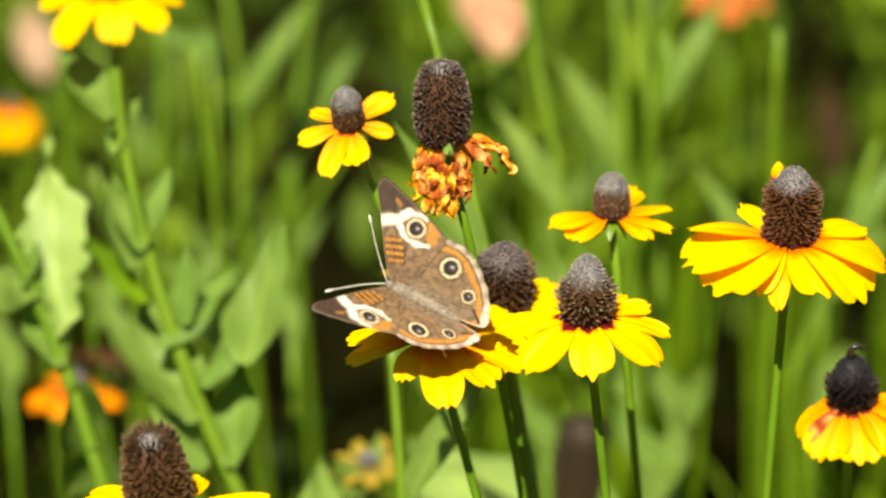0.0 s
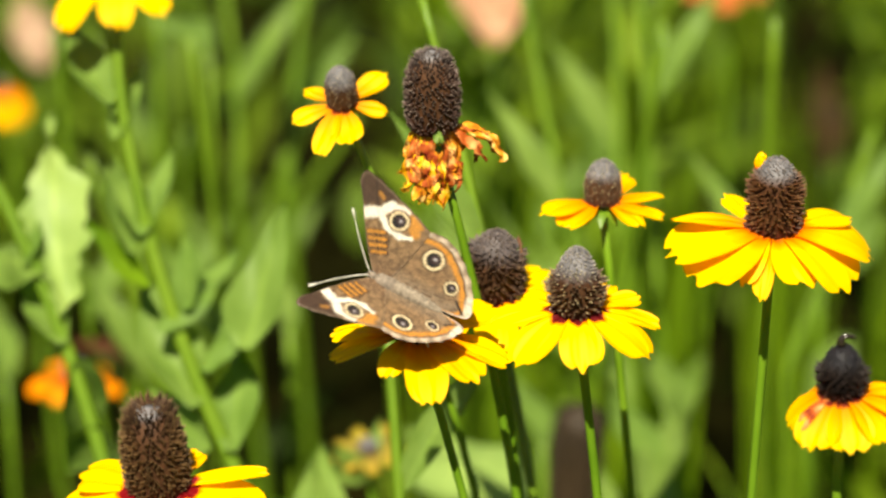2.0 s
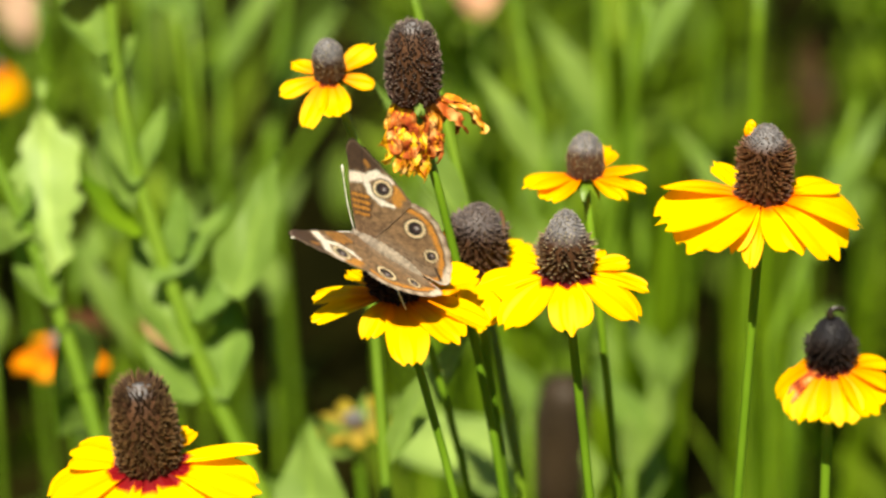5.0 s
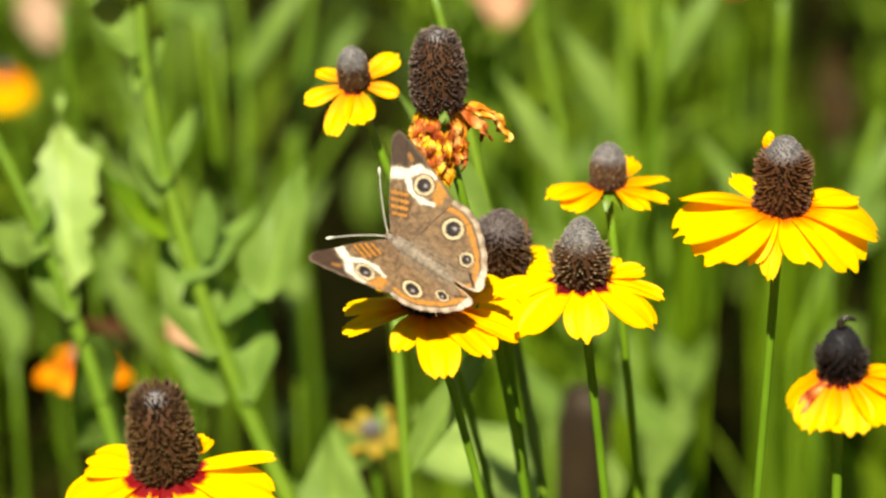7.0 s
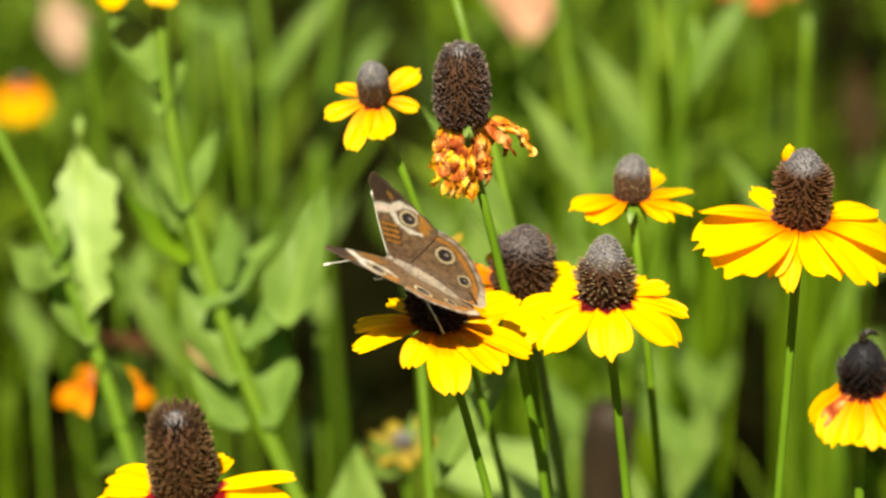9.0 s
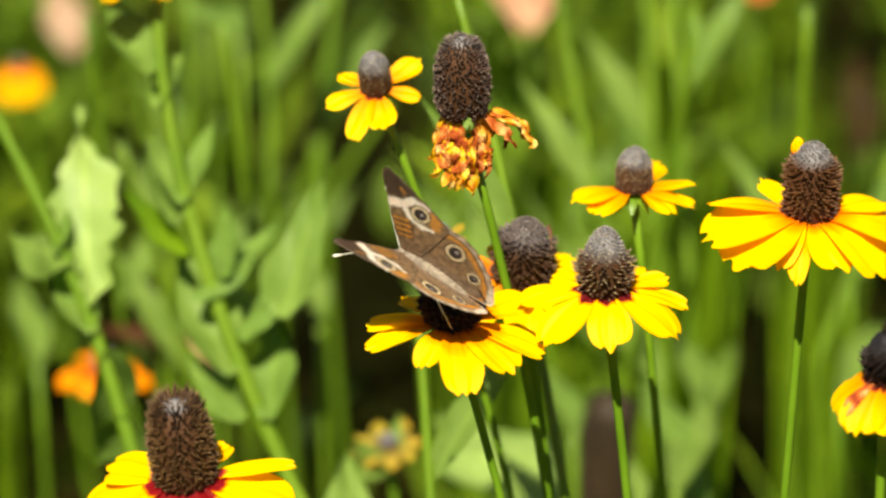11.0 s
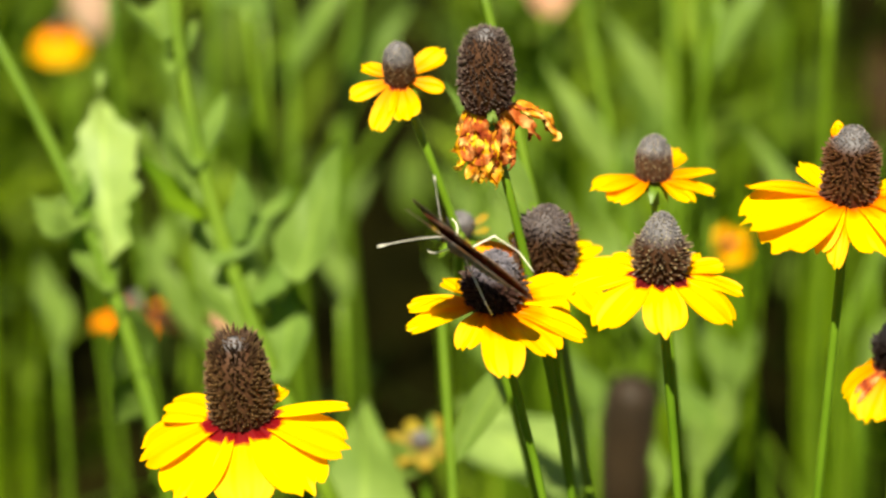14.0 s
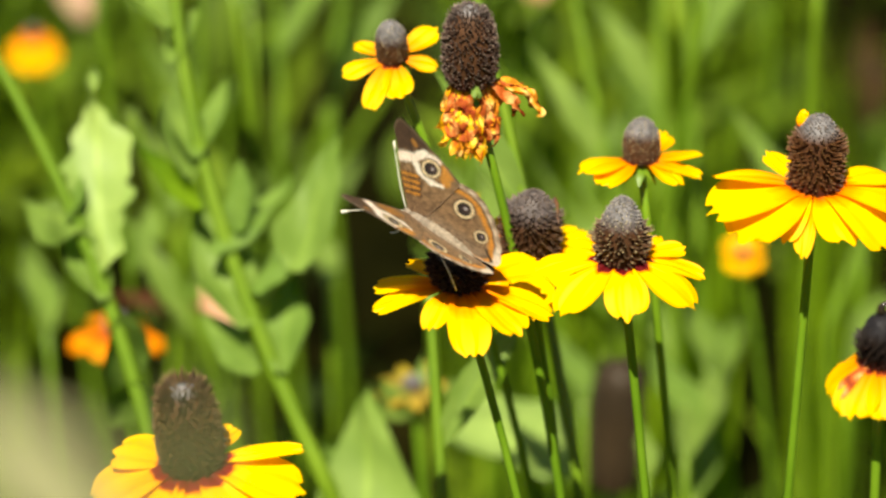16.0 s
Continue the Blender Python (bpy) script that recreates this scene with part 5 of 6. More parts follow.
    walk(plant_dead, [
        (0, pose(0.0344, 0.9315, 0.0000, 0.03, 0.24, 0.00)), (0.5, pose(0.0344, 0.9315, 0.0000, 0.03, 0.04, 0.00)), (1, pose(0.0344, 0.9315, 0.0000, 0.08, -0.04, 0.00)),
        (1.5, pose(0.0344, 0.9315, 0.0000, -0.02, -0.02, -0.00)), (2, pose(0.0344, 0.9315, 0.0000, -0.03, 0.07, -0.00)), (2.5, pose(0.0344, 0.9315, 0.0000, 0.03, 0.08, 0.00)),
        (3, pose(0.0344, 0.9315, 0.0000, -0.00, -0.01, -0.00)), (3.5, pose(0.0344, 0.9315, 0.0000, 0.05, -0.06, 0.00)), (4, pose(0.0344, 0.9315, 0.0000, 0.03, -0.06, 0.00)),
        (6.5, pose(0.0344, 0.9315, 0.0000, -0.08, 0.02, -0.00)), (7, pose(0.0344, 0.9315, 0.0000, -0.10, 0.01, -0.01)), (7.5, pose(0.0344, 0.9315, 0.0000, 0.00, -0.00, 0.00)),
        (8, pose(0.0344, 0.9315, 0.0000, -0.06, 0.00, -0.00)), (8.5, pose(0.0344, 0.9315, 0.0000, -0.23, -0.00, -0.01)), (9, pose(0.0344, 0.9315, 0.0000, -0.13, -0.00, -0.01)),
        (9.5, pose(0.0344, 0.9315, 0.0000, -0.21, -0.01, -0.01)), (12, pose(0.0344, 0.9315, 0.0000, -0.08, 0.02, -0.00)), (12.5, pose(0.0344, 0.9315, 0.0000, 0.26, -0.08, 0.01)),
        (13, pose(0.0344, 0.9315, 0.0000, 1.14, -0.53, 0.06)), (13.5, pose(0.0344, 0.9315, 0.0000, 1.06, -0.42, 0.05)), (14, pose(0.0344, 0.9315, 0.0000, 0.51, 0.05, 0.03)),
        (14.5, pose(0.0344, 0.9315, 0.0000, 0.28, 0.15, 0.02)), (15, pose(0.0344, 0.9315, 0.0000, 0.12, 0.39, 0.01)), (15.5, pose(0.0344, 0.9315, 0.0000, 0.07, 0.25, 0.00)),
        (16, pose(0.0344, 0.9315, 0.0000, -0.05, -0.05, -0.00))])
    walk(plant_bf, [
        (0, pose(0.0187, 0.8983, 0.0000, -0.57, 0.52, -0.02)), (0.5, pose(0.0187, 0.8983, 0.0000, -0.43, 0.00, -0.02)), (1, pose(0.0187, 0.8983, 0.0000, -0.41, 0.00, -0.02)),
        (1.5, pose(0.0187, 0.8983, 0.0000, -0.12, -0.17, -0.00)), (2, pose(0.0187, 0.8983, 0.0000, -0.11, 0.14, -0.00)), (2.5, pose(0.0187, 0.8983, 0.0000, 0.18, 0.08, 0.01)),
        (3, pose(0.0187, 0.8983, 0.0000, -0.05, -0.06, -0.00)), (3.5, pose(0.0187, 0.8983, 0.0000, -0.53, 0.28, -0.02)), (4, pose(0.0187, 0.8983, 0.0000, -0.87, 0.01, -0.03)),
        (6.5, pose(0.0187, 0.8983, 0.0000, -0.69, 0.09, -0.03)), (7, pose(0.0187, 0.8983, 0.0000, -0.53, 0.29, -0.02)), (7.5, pose(0.0187, 0.8983, 0.0000, 0.00, 0.00, 0.00)),
        (8, pose(0.0187, 0.8983, 0.0000, -0.04, 0.22, -0.00)), (8.5, pose(0.0187, 0.8983, 0.0000, -0.14, 0.05, -0.01)), (9, pose(0.0187, 0.8983, 0.0000, -0.45, -0.12, -0.02)),
        (9.5, pose(0.0187, 0.8983, 0.0000, -0.71, 0.34, -0.03)), (12, pose(0.0187, 0.8983, 0.0000, 0.56, 0.06, 0.02)), (12.5, pose(0.0187, 0.8983, 0.0000, 1.07, -0.40, 0.04)),
        (13, pose(0.0187, 0.8983, 0.0000, 2.74, -1.25, 0.08)), (13.5, pose(0.0187, 0.8983, 0.0000, 2.10, -0.91, 0.07)), (14, pose(0.0187, 0.8983, 0.0000, 0.03, 0.89, 0.00)),
        (14.5, pose(0.0187, 0.8983, 0.0000, -0.22, 1.01, -0.01)), (15, pose(0.0187, 0.8983, 0.0000, 1.20, 0.60, 0.05)), (15.5, pose(0.0187, 0.8983, 0.0000, 0.31, -0.13, 0.01)),
        (16, pose(0.0187, 0.8983, 0.0000, -0.27, 0.21, -0.01))])
    walk(plant_dk, [
        (0, pose(0.0513, 0.9689, 0.0000, -0.08, 0.24, 0.01)), (0.5, pose(0.0513, 0.9689, 0.0000, 0.00, 0.06, 0.00)), (1, pose(0.0513, 0.9689, 0.0000, 0.01, -0.01, 0.00)),
        (1.5, pose(0.0513, 0.9689, 0.0000, -0.08, -0.00, -0.00)), (2, pose(0.0513, 0.9689, 0.0000, -0.21, 0.08, -0.01)), (2.5, pose(0.0513, 0.9689, 0.0000, -0.04, 0.05, 0.00)),
        (3, pose(0.0513, 0.9689, 0.0000, 0.01, -0.00, 0.00)), (3.5, pose(0.0513, 0.9689, 0.0000, 0.03, -0.01, 0.00)), (4, pose(0.0513, 0.9689, 0.0000, -0.02, -0.02, -0.00)),
        (6.5, pose(0.0513, 0.9689, 0.0000, -0.09, 0.02, -0.00)), (7, pose(0.0513, 0.9689, 0.0000, -0.24, 0.00, -0.01)), (7.5, pose(0.0513, 0.9689, 0.0000, 0.00, 0.00, 0.00)),
        (8, pose(0.0513, 0.9689, 0.0000, -0.10, -0.01, -0.01)), (8.5, pose(0.0513, 0.9689, 0.0000, -0.29, 0.01, -0.02)), (9, pose(0.0513, 0.9689, 0.0000, -0.19, 0.00, -0.01)),
        (9.5, pose(0.0513, 0.9689, 0.0000, -0.24, -0.04, -0.02)), (12, pose(0.0513, 0.9689, 0.0000, -0.19, 0.07, -0.01)), (12.5, pose(0.0513, 0.9689, 0.0000, -0.01, -0.01, -0.00)),
        (13, pose(0.0513, 0.9689, 0.0000, 0.08, -0.33, -0.01)), (13.5, pose(0.0513, 0.9689, 0.0000, -0.08, -0.17, -0.02)), (14, pose(0.0513, 0.9689, 0.0000, 0.04, 0.00, 0.00)),
        (14.5, pose(0.0513, 0.9689, 0.0000, -0.16, 0.07, -0.01)), (15, pose(0.0513, 0.9689, 0.0000, 0.16, 0.30, 0.03)), (15.5, pose(0.0513, 0.9689, 0.0000, -0.03, 0.24, 0.01)),
        (16, pose(0.0513, 0.9689, 0.0000, 0.13, -0.08, 0.00))])
    walk(plant_mn, [
        (0, pose(0.0648, 0.9015, 0.0000, 0.05, 0.17, 0.00)), (0.5, pose(0.0648, 0.9015, 0.0000, -0.14, 0.05, -0.01)), (1, pose(0.0648, 0.9015, 0.0000, -0.04, -0.36, -0.00)),
        (1.5, pose(0.0648, 0.9015, 0.0000, -0.16, -0.17, -0.01)), (2, pose(0.0648, 0.9015, 0.0000, 0.27, -0.04, 0.01)), (2.5, pose(0.0648, 0.9015, 0.0000, 0.35, -0.19, 0.01)),
        (3, pose(0.0648, 0.9015, 0.0000, 0.39, -0.00, 0.01)), (3.5, pose(0.0648, 0.9015, 0.0000, -0.12, -0.18, -0.00)), (4, pose(0.0648, 0.9015, 0.0000, -0.34, 0.11, -0.01)),
        (6.5, pose(0.0648, 0.9015, 0.0000, -0.14, 0.07, -0.01)), (7, pose(0.0648, 0.9015, 0.0000, -0.41, -0.11, -0.02)), (7.5, pose(0.0648, 0.9015, 0.0000, 0.00, -0.00, 0.00)),
        (8, pose(0.0648, 0.9015, 0.0000, 0.05, -0.03, 0.00)), (8.5, pose(0.0648, 0.9015, 0.0000, -0.05, -0.21, -0.00)), (9, pose(0.0648, 0.9015, 0.0000, -0.25, -0.09, -0.01)),
        (9.5, pose(0.0648, 0.9015, 0.0000, -0.46, -0.09, -0.02)), (12, pose(0.0648, 0.9015, 0.0000, 0.22, -0.12, 0.01)), (12.5, pose(0.0648, 0.9015, 0.0000, 1.40, -0.29, 0.05)),
        (13, pose(0.0648, 0.9015, 0.0000, 2.37, -1.81, 0.05)), (13.5, pose(0.0648, 0.9015, 0.0000, 2.05, -1.23, 0.06)), (14, pose(0.0648, 0.9015, 0.0000, -0.13, 0.91, -0.01)),
        (14.5, pose(0.0648, 0.9015, 0.0000, 0.39, 0.84, 0.02)), (15, pose(0.0648, 0.9015, 0.0000, 0.80, 0.30, 0.03)), (15.5, pose(0.0648, 0.9015, 0.0000, 0.49, -0.41, 0.02)),
        (16, pose(0.0648, 0.9015, 0.0000, -0.13, 0.10, -0.01))])
    walk(plant_sr, [
        (0, pose(0.0737, 0.9544, 0.0000, -0.03, 0.21, -0.00)), (0.5, pose(0.0737, 0.9544, 0.0000, 0.07, 0.07, 0.00)), (1, pose(0.0737, 0.9544, 0.0000, 0.04, -0.07, 0.00)),
        (1.5, pose(0.0737, 0.9544, 0.0000, -0.03, -0.08, -0.00)), (2, pose(0.0737, 0.9544, 0.0000, -0.17, 0.06, -0.01)), (2.5, pose(0.0737, 0.9544, 0.0000, 0.02, 0.06, 0.00)),
        (3, pose(0.0737, 0.9544, 0.0000, -0.01, -0.03, -0.00)), (3.5, pose(0.0737, 0.9544, 0.0000, 0.02, -0.00, 0.00)), (4, pose(0.0737, 0.9544, 0.0000, -0.16, -0.03, -0.01)),
        (6.5, pose(0.0737, 0.9544, 0.0000, 0.20, 0.00, 0.01)), (7, pose(0.0737, 0.9544, 0.0000, 0.05, -0.03, 0.00)), (7.5, pose(0.0737, 0.9544, 0.0000, 0.00, -0.00, 0.00)),
        (8, pose(0.0737, 0.9544, 0.0000, -0.16, 0.09, -0.01)), (8.5, pose(0.0737, 0.9544, 0.0000, -0.38, 0.09, -0.01)), (9, pose(0.0737, 0.9544, 0.0000, -0.23, -0.01, -0.01)),
        (9.5, pose(0.0737, 0.9544, 0.0000, -0.36, 0.04, -0.01)), (12, pose(0.0737, 0.9544, 0.0000, -0.18, 0.05, -0.01)), (12.5, pose(0.0737, 0.9544, 0.0000, -0.06, -0.13, -0.00)),
        (13, pose(0.0737, 0.9544, 0.0000, 0.49, -0.81, 0.02)), (13.5, pose(0.0737, 0.9544, 0.0000, 0.27, -0.45, 0.01)), (14, pose(0.0737, 0.9544, 0.0000, 0.06, -0.05, 0.00)),
        (14.5, pose(0.0737, 0.9544, 0.0000, 0.08, 0.15, 0.00)), (15, pose(0.0737, 0.9544, 0.0000, 0.59, 0.50, 0.02)), (15.5, pose(0.0737, 0.9544, 0.0000, 0.03, 0.31, 0.00)),
        (16, pose(0.0737, 0.9544, 0.0000, 0.02, -0.05, 0.00))])
    walk(plant_rt, [
        (0, pose(0.0914, 0.9198, 0.0000, 0.07, 0.26, -0.00)), (0.5, pose(0.0914, 0.9198, 0.0000, 0.10, -0.06, -0.00)), (1, pose(0.0914, 0.9198, 0.0000, 0.10, -0.36, -0.00)),
        (1.5, pose(0.0914, 0.9198, 0.0000, 0.11, -0.07, -0.00)), (2, pose(0.0914, 0.9198, 0.0000, 0.18, -0.13, -0.00)), (2.5, pose(0.0914, 0.9198, 0.0000, 0.38, -0.06, -0.01)),
        (3, pose(0.0914, 0.9198, 0.0000, 0.20, -0.09, -0.00)), (3.5, pose(0.0914, 0.9198, 0.0000, 0.31, -0.15, -0.01)), (4, pose(0.0914, 0.9198, 0.0000, -0.09, 0.04, 0.00)),
        (6.5, pose(0.0914, 0.9198, 0.0000, 0.06, -0.02, -0.00)), (7, pose(0.0914, 0.9198, 0.0000, 0.09, -0.12, -0.00)), (7.5, pose(0.0914, 0.9198, 0.0000, 0.00, 0.00, -0.00)),
        (8, pose(0.0914, 0.9198, 0.0000, 0.05, -0.22, -0.00)), (8.5, pose(0.0914, 0.9198, 0.0000, 0.13, -0.03, -0.00)), (9, pose(0.0914, 0.9198, 0.0000, -0.13, -0.23, 0.00)),
        (9.5, pose(0.0914, 0.9198, 0.0000, -0.18, -0.03, 0.00)), (12, pose(0.0914, 0.9198, 0.0000, 0.07, 0.03, -0.00)), (12.5, pose(0.0914, 0.9198, 0.0000, 1.02, -0.13, -0.02)),
        (13, pose(0.0914, 0.9198, 0.0000, 1.65, -1.18, -0.05)), (13.5, pose(0.0914, 0.9198, 0.0000, 1.21, -1.06, -0.03)), (14, pose(0.0914, 0.9198, 0.0000, -0.18, 0.53, 0.00)),
        (14.5, pose(0.0914, 0.9198, 0.0000, 0.22, 0.41, -0.00)), (15, pose(0.0914, 0.9198, 0.0000, 0.64, -0.05, -0.01)), (15.5, pose(0.0914, 0.9198, 0.0000, 0.47, -0.14, -0.01)),
        (16, pose(0.0914, 0.9198, 0.0000, 0.25, -0.14, -0.00))])
    walk(plant_fr, [
        (0, pose(0.1152, 0.8558, 0.0000, 0.06, 0.37, 0.00)), (0.5, pose(0.1152, 0.8558, 0.0000, 0.22, 0.15, 0.00)), (1, pose(0.1152, 0.8558, 0.0000, 0.24, -0.00, 0.00)),
        (1.5, pose(0.1152, 0.8558, 0.0000, 0.01, 0.06, 0.00)), (2, pose(0.1152, 0.8558, 0.0000, 0.10, 0.19, 0.00)), (2.5, pose(0.1152, 0.8558, 0.0000, 0.07, 0.02, 0.00)),
        (3, pose(0.1152, 0.8558, 0.0000, 0.37, 0.12, 0.00)), (3.5, pose(0.1152, 0.8558, 0.0000, 0.12, 0.04, 0.00)), (4, pose(0.1152, 0.8558, 0.0000, 0.22, 0.36, 0.00)),
        (6.5, pose(0.1152, 0.8558, 0.0000, 0.16, 0.03, 0.00)), (7, pose(0.1152, 0.8558, 0.0000, 0.17, -0.05, 0.00)), (7.5, pose(0.1152, 0.8558, 0.0000, 0.00, -0.00, 0.00)),
        (8, pose(0.1152, 0.8558, 0.0000, 0.28, -0.05, 0.00)), (8.5, pose(0.1152, 0.8558, 0.0000, -0.08, -0.03, -0.00)), (9, pose(0.1152, 0.8558, 0.0000, 0.02, -0.07, 0.00)),
        (9.5, pose(0.1152, 0.8558, 0.0000, -0.20, 0.03, -0.00)), (12, pose(0.1152, 0.8558, 0.0000, -0.08, 0.84, -0.00)), (12.5, pose(0.1152, 0.8558, 0.0000, 0.50, 0.44, 0.01)),
        (13, pose(0.1152, 0.8558, 0.0000, -0.15, -0.48, -0.00)), (13.5, pose(0.1152, 0.8558, 0.0000, -0.27, 0.09, -0.00)), (14, pose(0.1152, 0.8558, 0.0000, -0.00, 0.29, -0.00)),
        (14.5, pose(0.1152, 0.8558, 0.0000, -0.29, 0.04, -0.00)), (15, pose(0.1152, 0.8558, 0.0000, 1.26, 0.52, 0.02)), (15.5, pose(0.1152, 0.8558, 0.0000, 0.87, 0.07, 0.01)),
        (16, pose(0.1152, 0.8558, 0.0000, 0.78, 0.08, 0.01))])
    walk(plant_l1, [
        (0, pose(-0.0572, 1.0966, 0.0000, 1.21, -0.20, 0.14)), (0.5, pose(-0.0572, 1.0966, 0.0000, -0.46, 0.06, -0.06)), (1, pose(-0.0572, 1.0966, 0.0000, -0.36, 0.02, -0.04)),
        (1.5, pose(-0.0572, 1.0966, 0.0000, 0.18, 0.10, 0.03)), (2, pose(-0.0572, 1.0966, 0.0000, 0.37, -0.05, 0.04)), (2.5, pose(-0.0572, 1.0966, 0.0000, 0.64, -0.09, 0.08)),
        (3, pose(-0.0572, 1.0966, 0.0000, 0.23, 0.08, 0.03)), (3.5, pose(-0.0572, 1.0966, 0.0000, -0.34, 0.18, -0.04)), (4, pose(-0.0572, 1.0966, 0.0000, -0.61, 0.20, -0.07)),
        (6.5, pose(-0.0572, 1.0966, 0.0000, -0.08, 0.03, -0.01)), (7, pose(-0.0572, 1.0966, 0.0000, -0.00, 0.01, 0.00)), (7.5, pose(-0.0572, 1.0966, 0.0000, 0.00, 0.00, 0.00)),
        (8, pose(-0.0572, 1.0966, 0.0000, 0.34, -0.03, 0.04)), (8.5, pose(-0.0572, 1.0966, 0.0000, 0.61, -0.11, 0.07)), (9, pose(-0.0572, 1.0966, 0.0000, 0.91, -0.13, 0.11)),
        (9.5, pose(-0.0572, 1.0966, 0.0000, 0.67, 0.06, 0.09)), (12, pose(-0.0572, 1.0966, 0.0000, 0.65, -0.19, 0.07)), (12.5, pose(-0.0572, 1.0966, 0.0000, 0.81, 0.20, 0.11)),
        (13, pose(-0.0572, 1.0966, 0.0000, 0.10, 0.48, 0.03)), (13.5, pose(-0.0572, 1.0966, 0.0000, -0.91, 0.20, -0.11)), (14, pose(-0.0572, 1.0966, 0.0000, -1.43, -0.42, -0.20)),
        (14.5, pose(-0.0572, 1.0966, 0.0000, -1.03, -1.10, -0.17)), (15, pose(-0.0572, 1.0966, 0.0000, -0.15, -0.60, -0.04)), (15.5, pose(-0.0572, 1.0966, 0.0000, 0.21, -0.04, 0.03)),
        (16, pose(-0.0572, 1.0966, 0.0000, 0.64, 0.01, 0.08))])
    walk(plant_l2, [
        (0, pose(0.0090, 1.0911, 0.0000, 2.39, -0.50, 0.39)), (0.5, pose(0.0090, 1.0911, 0.0000, -0.15, -0.18, -0.03)), (1, pose(0.0090, 1.0911, 0.0000, -0.81, 0.05, -0.14)),
        (1.5, pose(0.0090, 1.0911, 0.0000, 0.51, -0.09, 0.08)), (2, pose(0.0090, 1.0911, 0.0000, 2.08, -0.32, 0.35)), (2.5, pose(0.0090, 1.0911, 0.0000, 2.23, -0.37, 0.37)),
        (3, pose(0.0090, 1.0911, 0.0000, -0.05, 0.00, -0.01)), (3.5, pose(0.0090, 1.0911, 0.0000, -0.34, 0.00, -0.06)), (4, pose(0.0090, 1.0911, 0.0000, 0.15, -0.15, 0.02)),
        (6.5, pose(0.0090, 1.0911, 0.0000, 0.43, 0.03, 0.08)), (7, pose(0.0090, 1.0911, 0.0000, -0.10, 0.07, -0.01)), (7.5, pose(0.0090, 1.0911, 0.0000, 0.00, 0.00, 0.00)),
        (8, pose(0.0090, 1.0911, 0.0000, 0.59, 0.04, 0.11)), (8.5, pose(0.0090, 1.0911, 0.0000, 0.63, 0.03, 0.11)), (9, pose(0.0090, 1.0911, 0.0000, 0.79, 0.01, 0.14)),
        (9.5, pose(0.0090, 1.0911, 0.0000, 0.72, 0.09, 0.13)), (12, pose(0.0090, 1.0911, 0.0000, 0.81, -0.21, 0.13)), (12.5, pose(0.0090, 1.0911, 0.0000, 0.95, 0.10, 0.17)),
        (13, pose(0.0090, 1.0911, 0.0000, -0.33, 0.39, -0.04)), (13.5, pose(0.0090, 1.0911, 0.0000, -1.01, 0.17, -0.17)), (14, pose(0.0090, 1.0911, 0.0000, -0.99, -0.50, -0.19)),
        (14.5, pose(0.0090, 1.0911, 0.0000, -1.65, -0.96, -0.32)), (15, pose(0.0090, 1.0911, 0.0000, -1.21, -0.47, -0.23)), (15.5, pose(0.0090, 1.0911, 0.0000, -0.93, -0.05, -0.17)),
        (16, pose(0.0090, 1.0911, 0.0000, -0.30, 0.04, -0.05))])
    walk(plant_or2, [
        (0, pose(-0.1124, 1.2490, 0.0000, -1.12, -0.26, -0.07)), (0.5, pose(-0.1124, 1.2490, 0.0000, -1.05, -0.16, -0.07)), (1, pose(-0.1124, 1.2490, 0.0000, -0.74, 0.03, -0.05)),
        (1.5, pose(-0.1124, 1.2490, 0.0000, -0.75, 0.32, -0.05)), (2, pose(-0.1124, 1.2490, 0.0000, -1.39, -0.03, -0.09)), (2.5, pose(-0.1124, 1.2490, 0.0000, -1.50, -0.10, -0.09)),
        (3, pose(-0.1124, 1.2490, 0.0000, -2.39, -0.06, -0.15)), (3.5, pose(-0.1124, 1.2490, 0.0000, -1.33, 0.01, -0.08)), (4, pose(-0.1124, 1.2490, 0.0000, -1.08, 0.13, -0.07)),
        (6.5, pose(-0.1124, 1.2490, 0.0000, -0.53, -0.02, -0.03)), (7, pose(-0.1124, 1.2490, 0.0000, -0.18, 0.13, -0.01)), (7.5, pose(-0.1124, 1.2490, 0.0000, -0.00, -0.00, -0.00)),
        (8, pose(-0.1124, 1.2490, 0.0000, 0.08, -0.13, 0.00)), (8.5, pose(-0.1124, 1.2490, 0.0000, 0.08, -0.03, 0.00)), (9, pose(-0.1124, 1.2490, 0.0000, 0.81, 0.07, 0.05)),
        (9.5, pose(-0.1124, 1.2490, 0.0000, 0.37, 0.02, 0.02)), (12, pose(-0.1124, 1.2490, 0.0000, -1.90, -0.07, -0.12)), (12.5, pose(-0.1124, 1.2490, 0.0000, -3.86, 0.63, -0.27)),
        (13, pose(-0.1124, 1.2490, 0.0000, -7.59, 1.01, -0.55)), (13.5, pose(-0.1124, 1.2490, 0.0000, -10.96, 0.61, -0.76)), (14, pose(-0.1124, 1.2490, 0.0000, -7.62, 0.08, -0.49)),
        (14.5, pose(-0.1124, 1.2490, 0.0000, -6.03, -0.71, -0.35)), (15, pose(-0.1124, 1.2490, 0.0000, -3.55, -0.60, -0.21)), (15.5, pose(-0.1124, 1.2490, 0.0000, -3.59, -0.33, -0.22)),
        (16, pose(-0.1124, 1.2490, 0.0000, -0.97, 0.02, -0.06))])
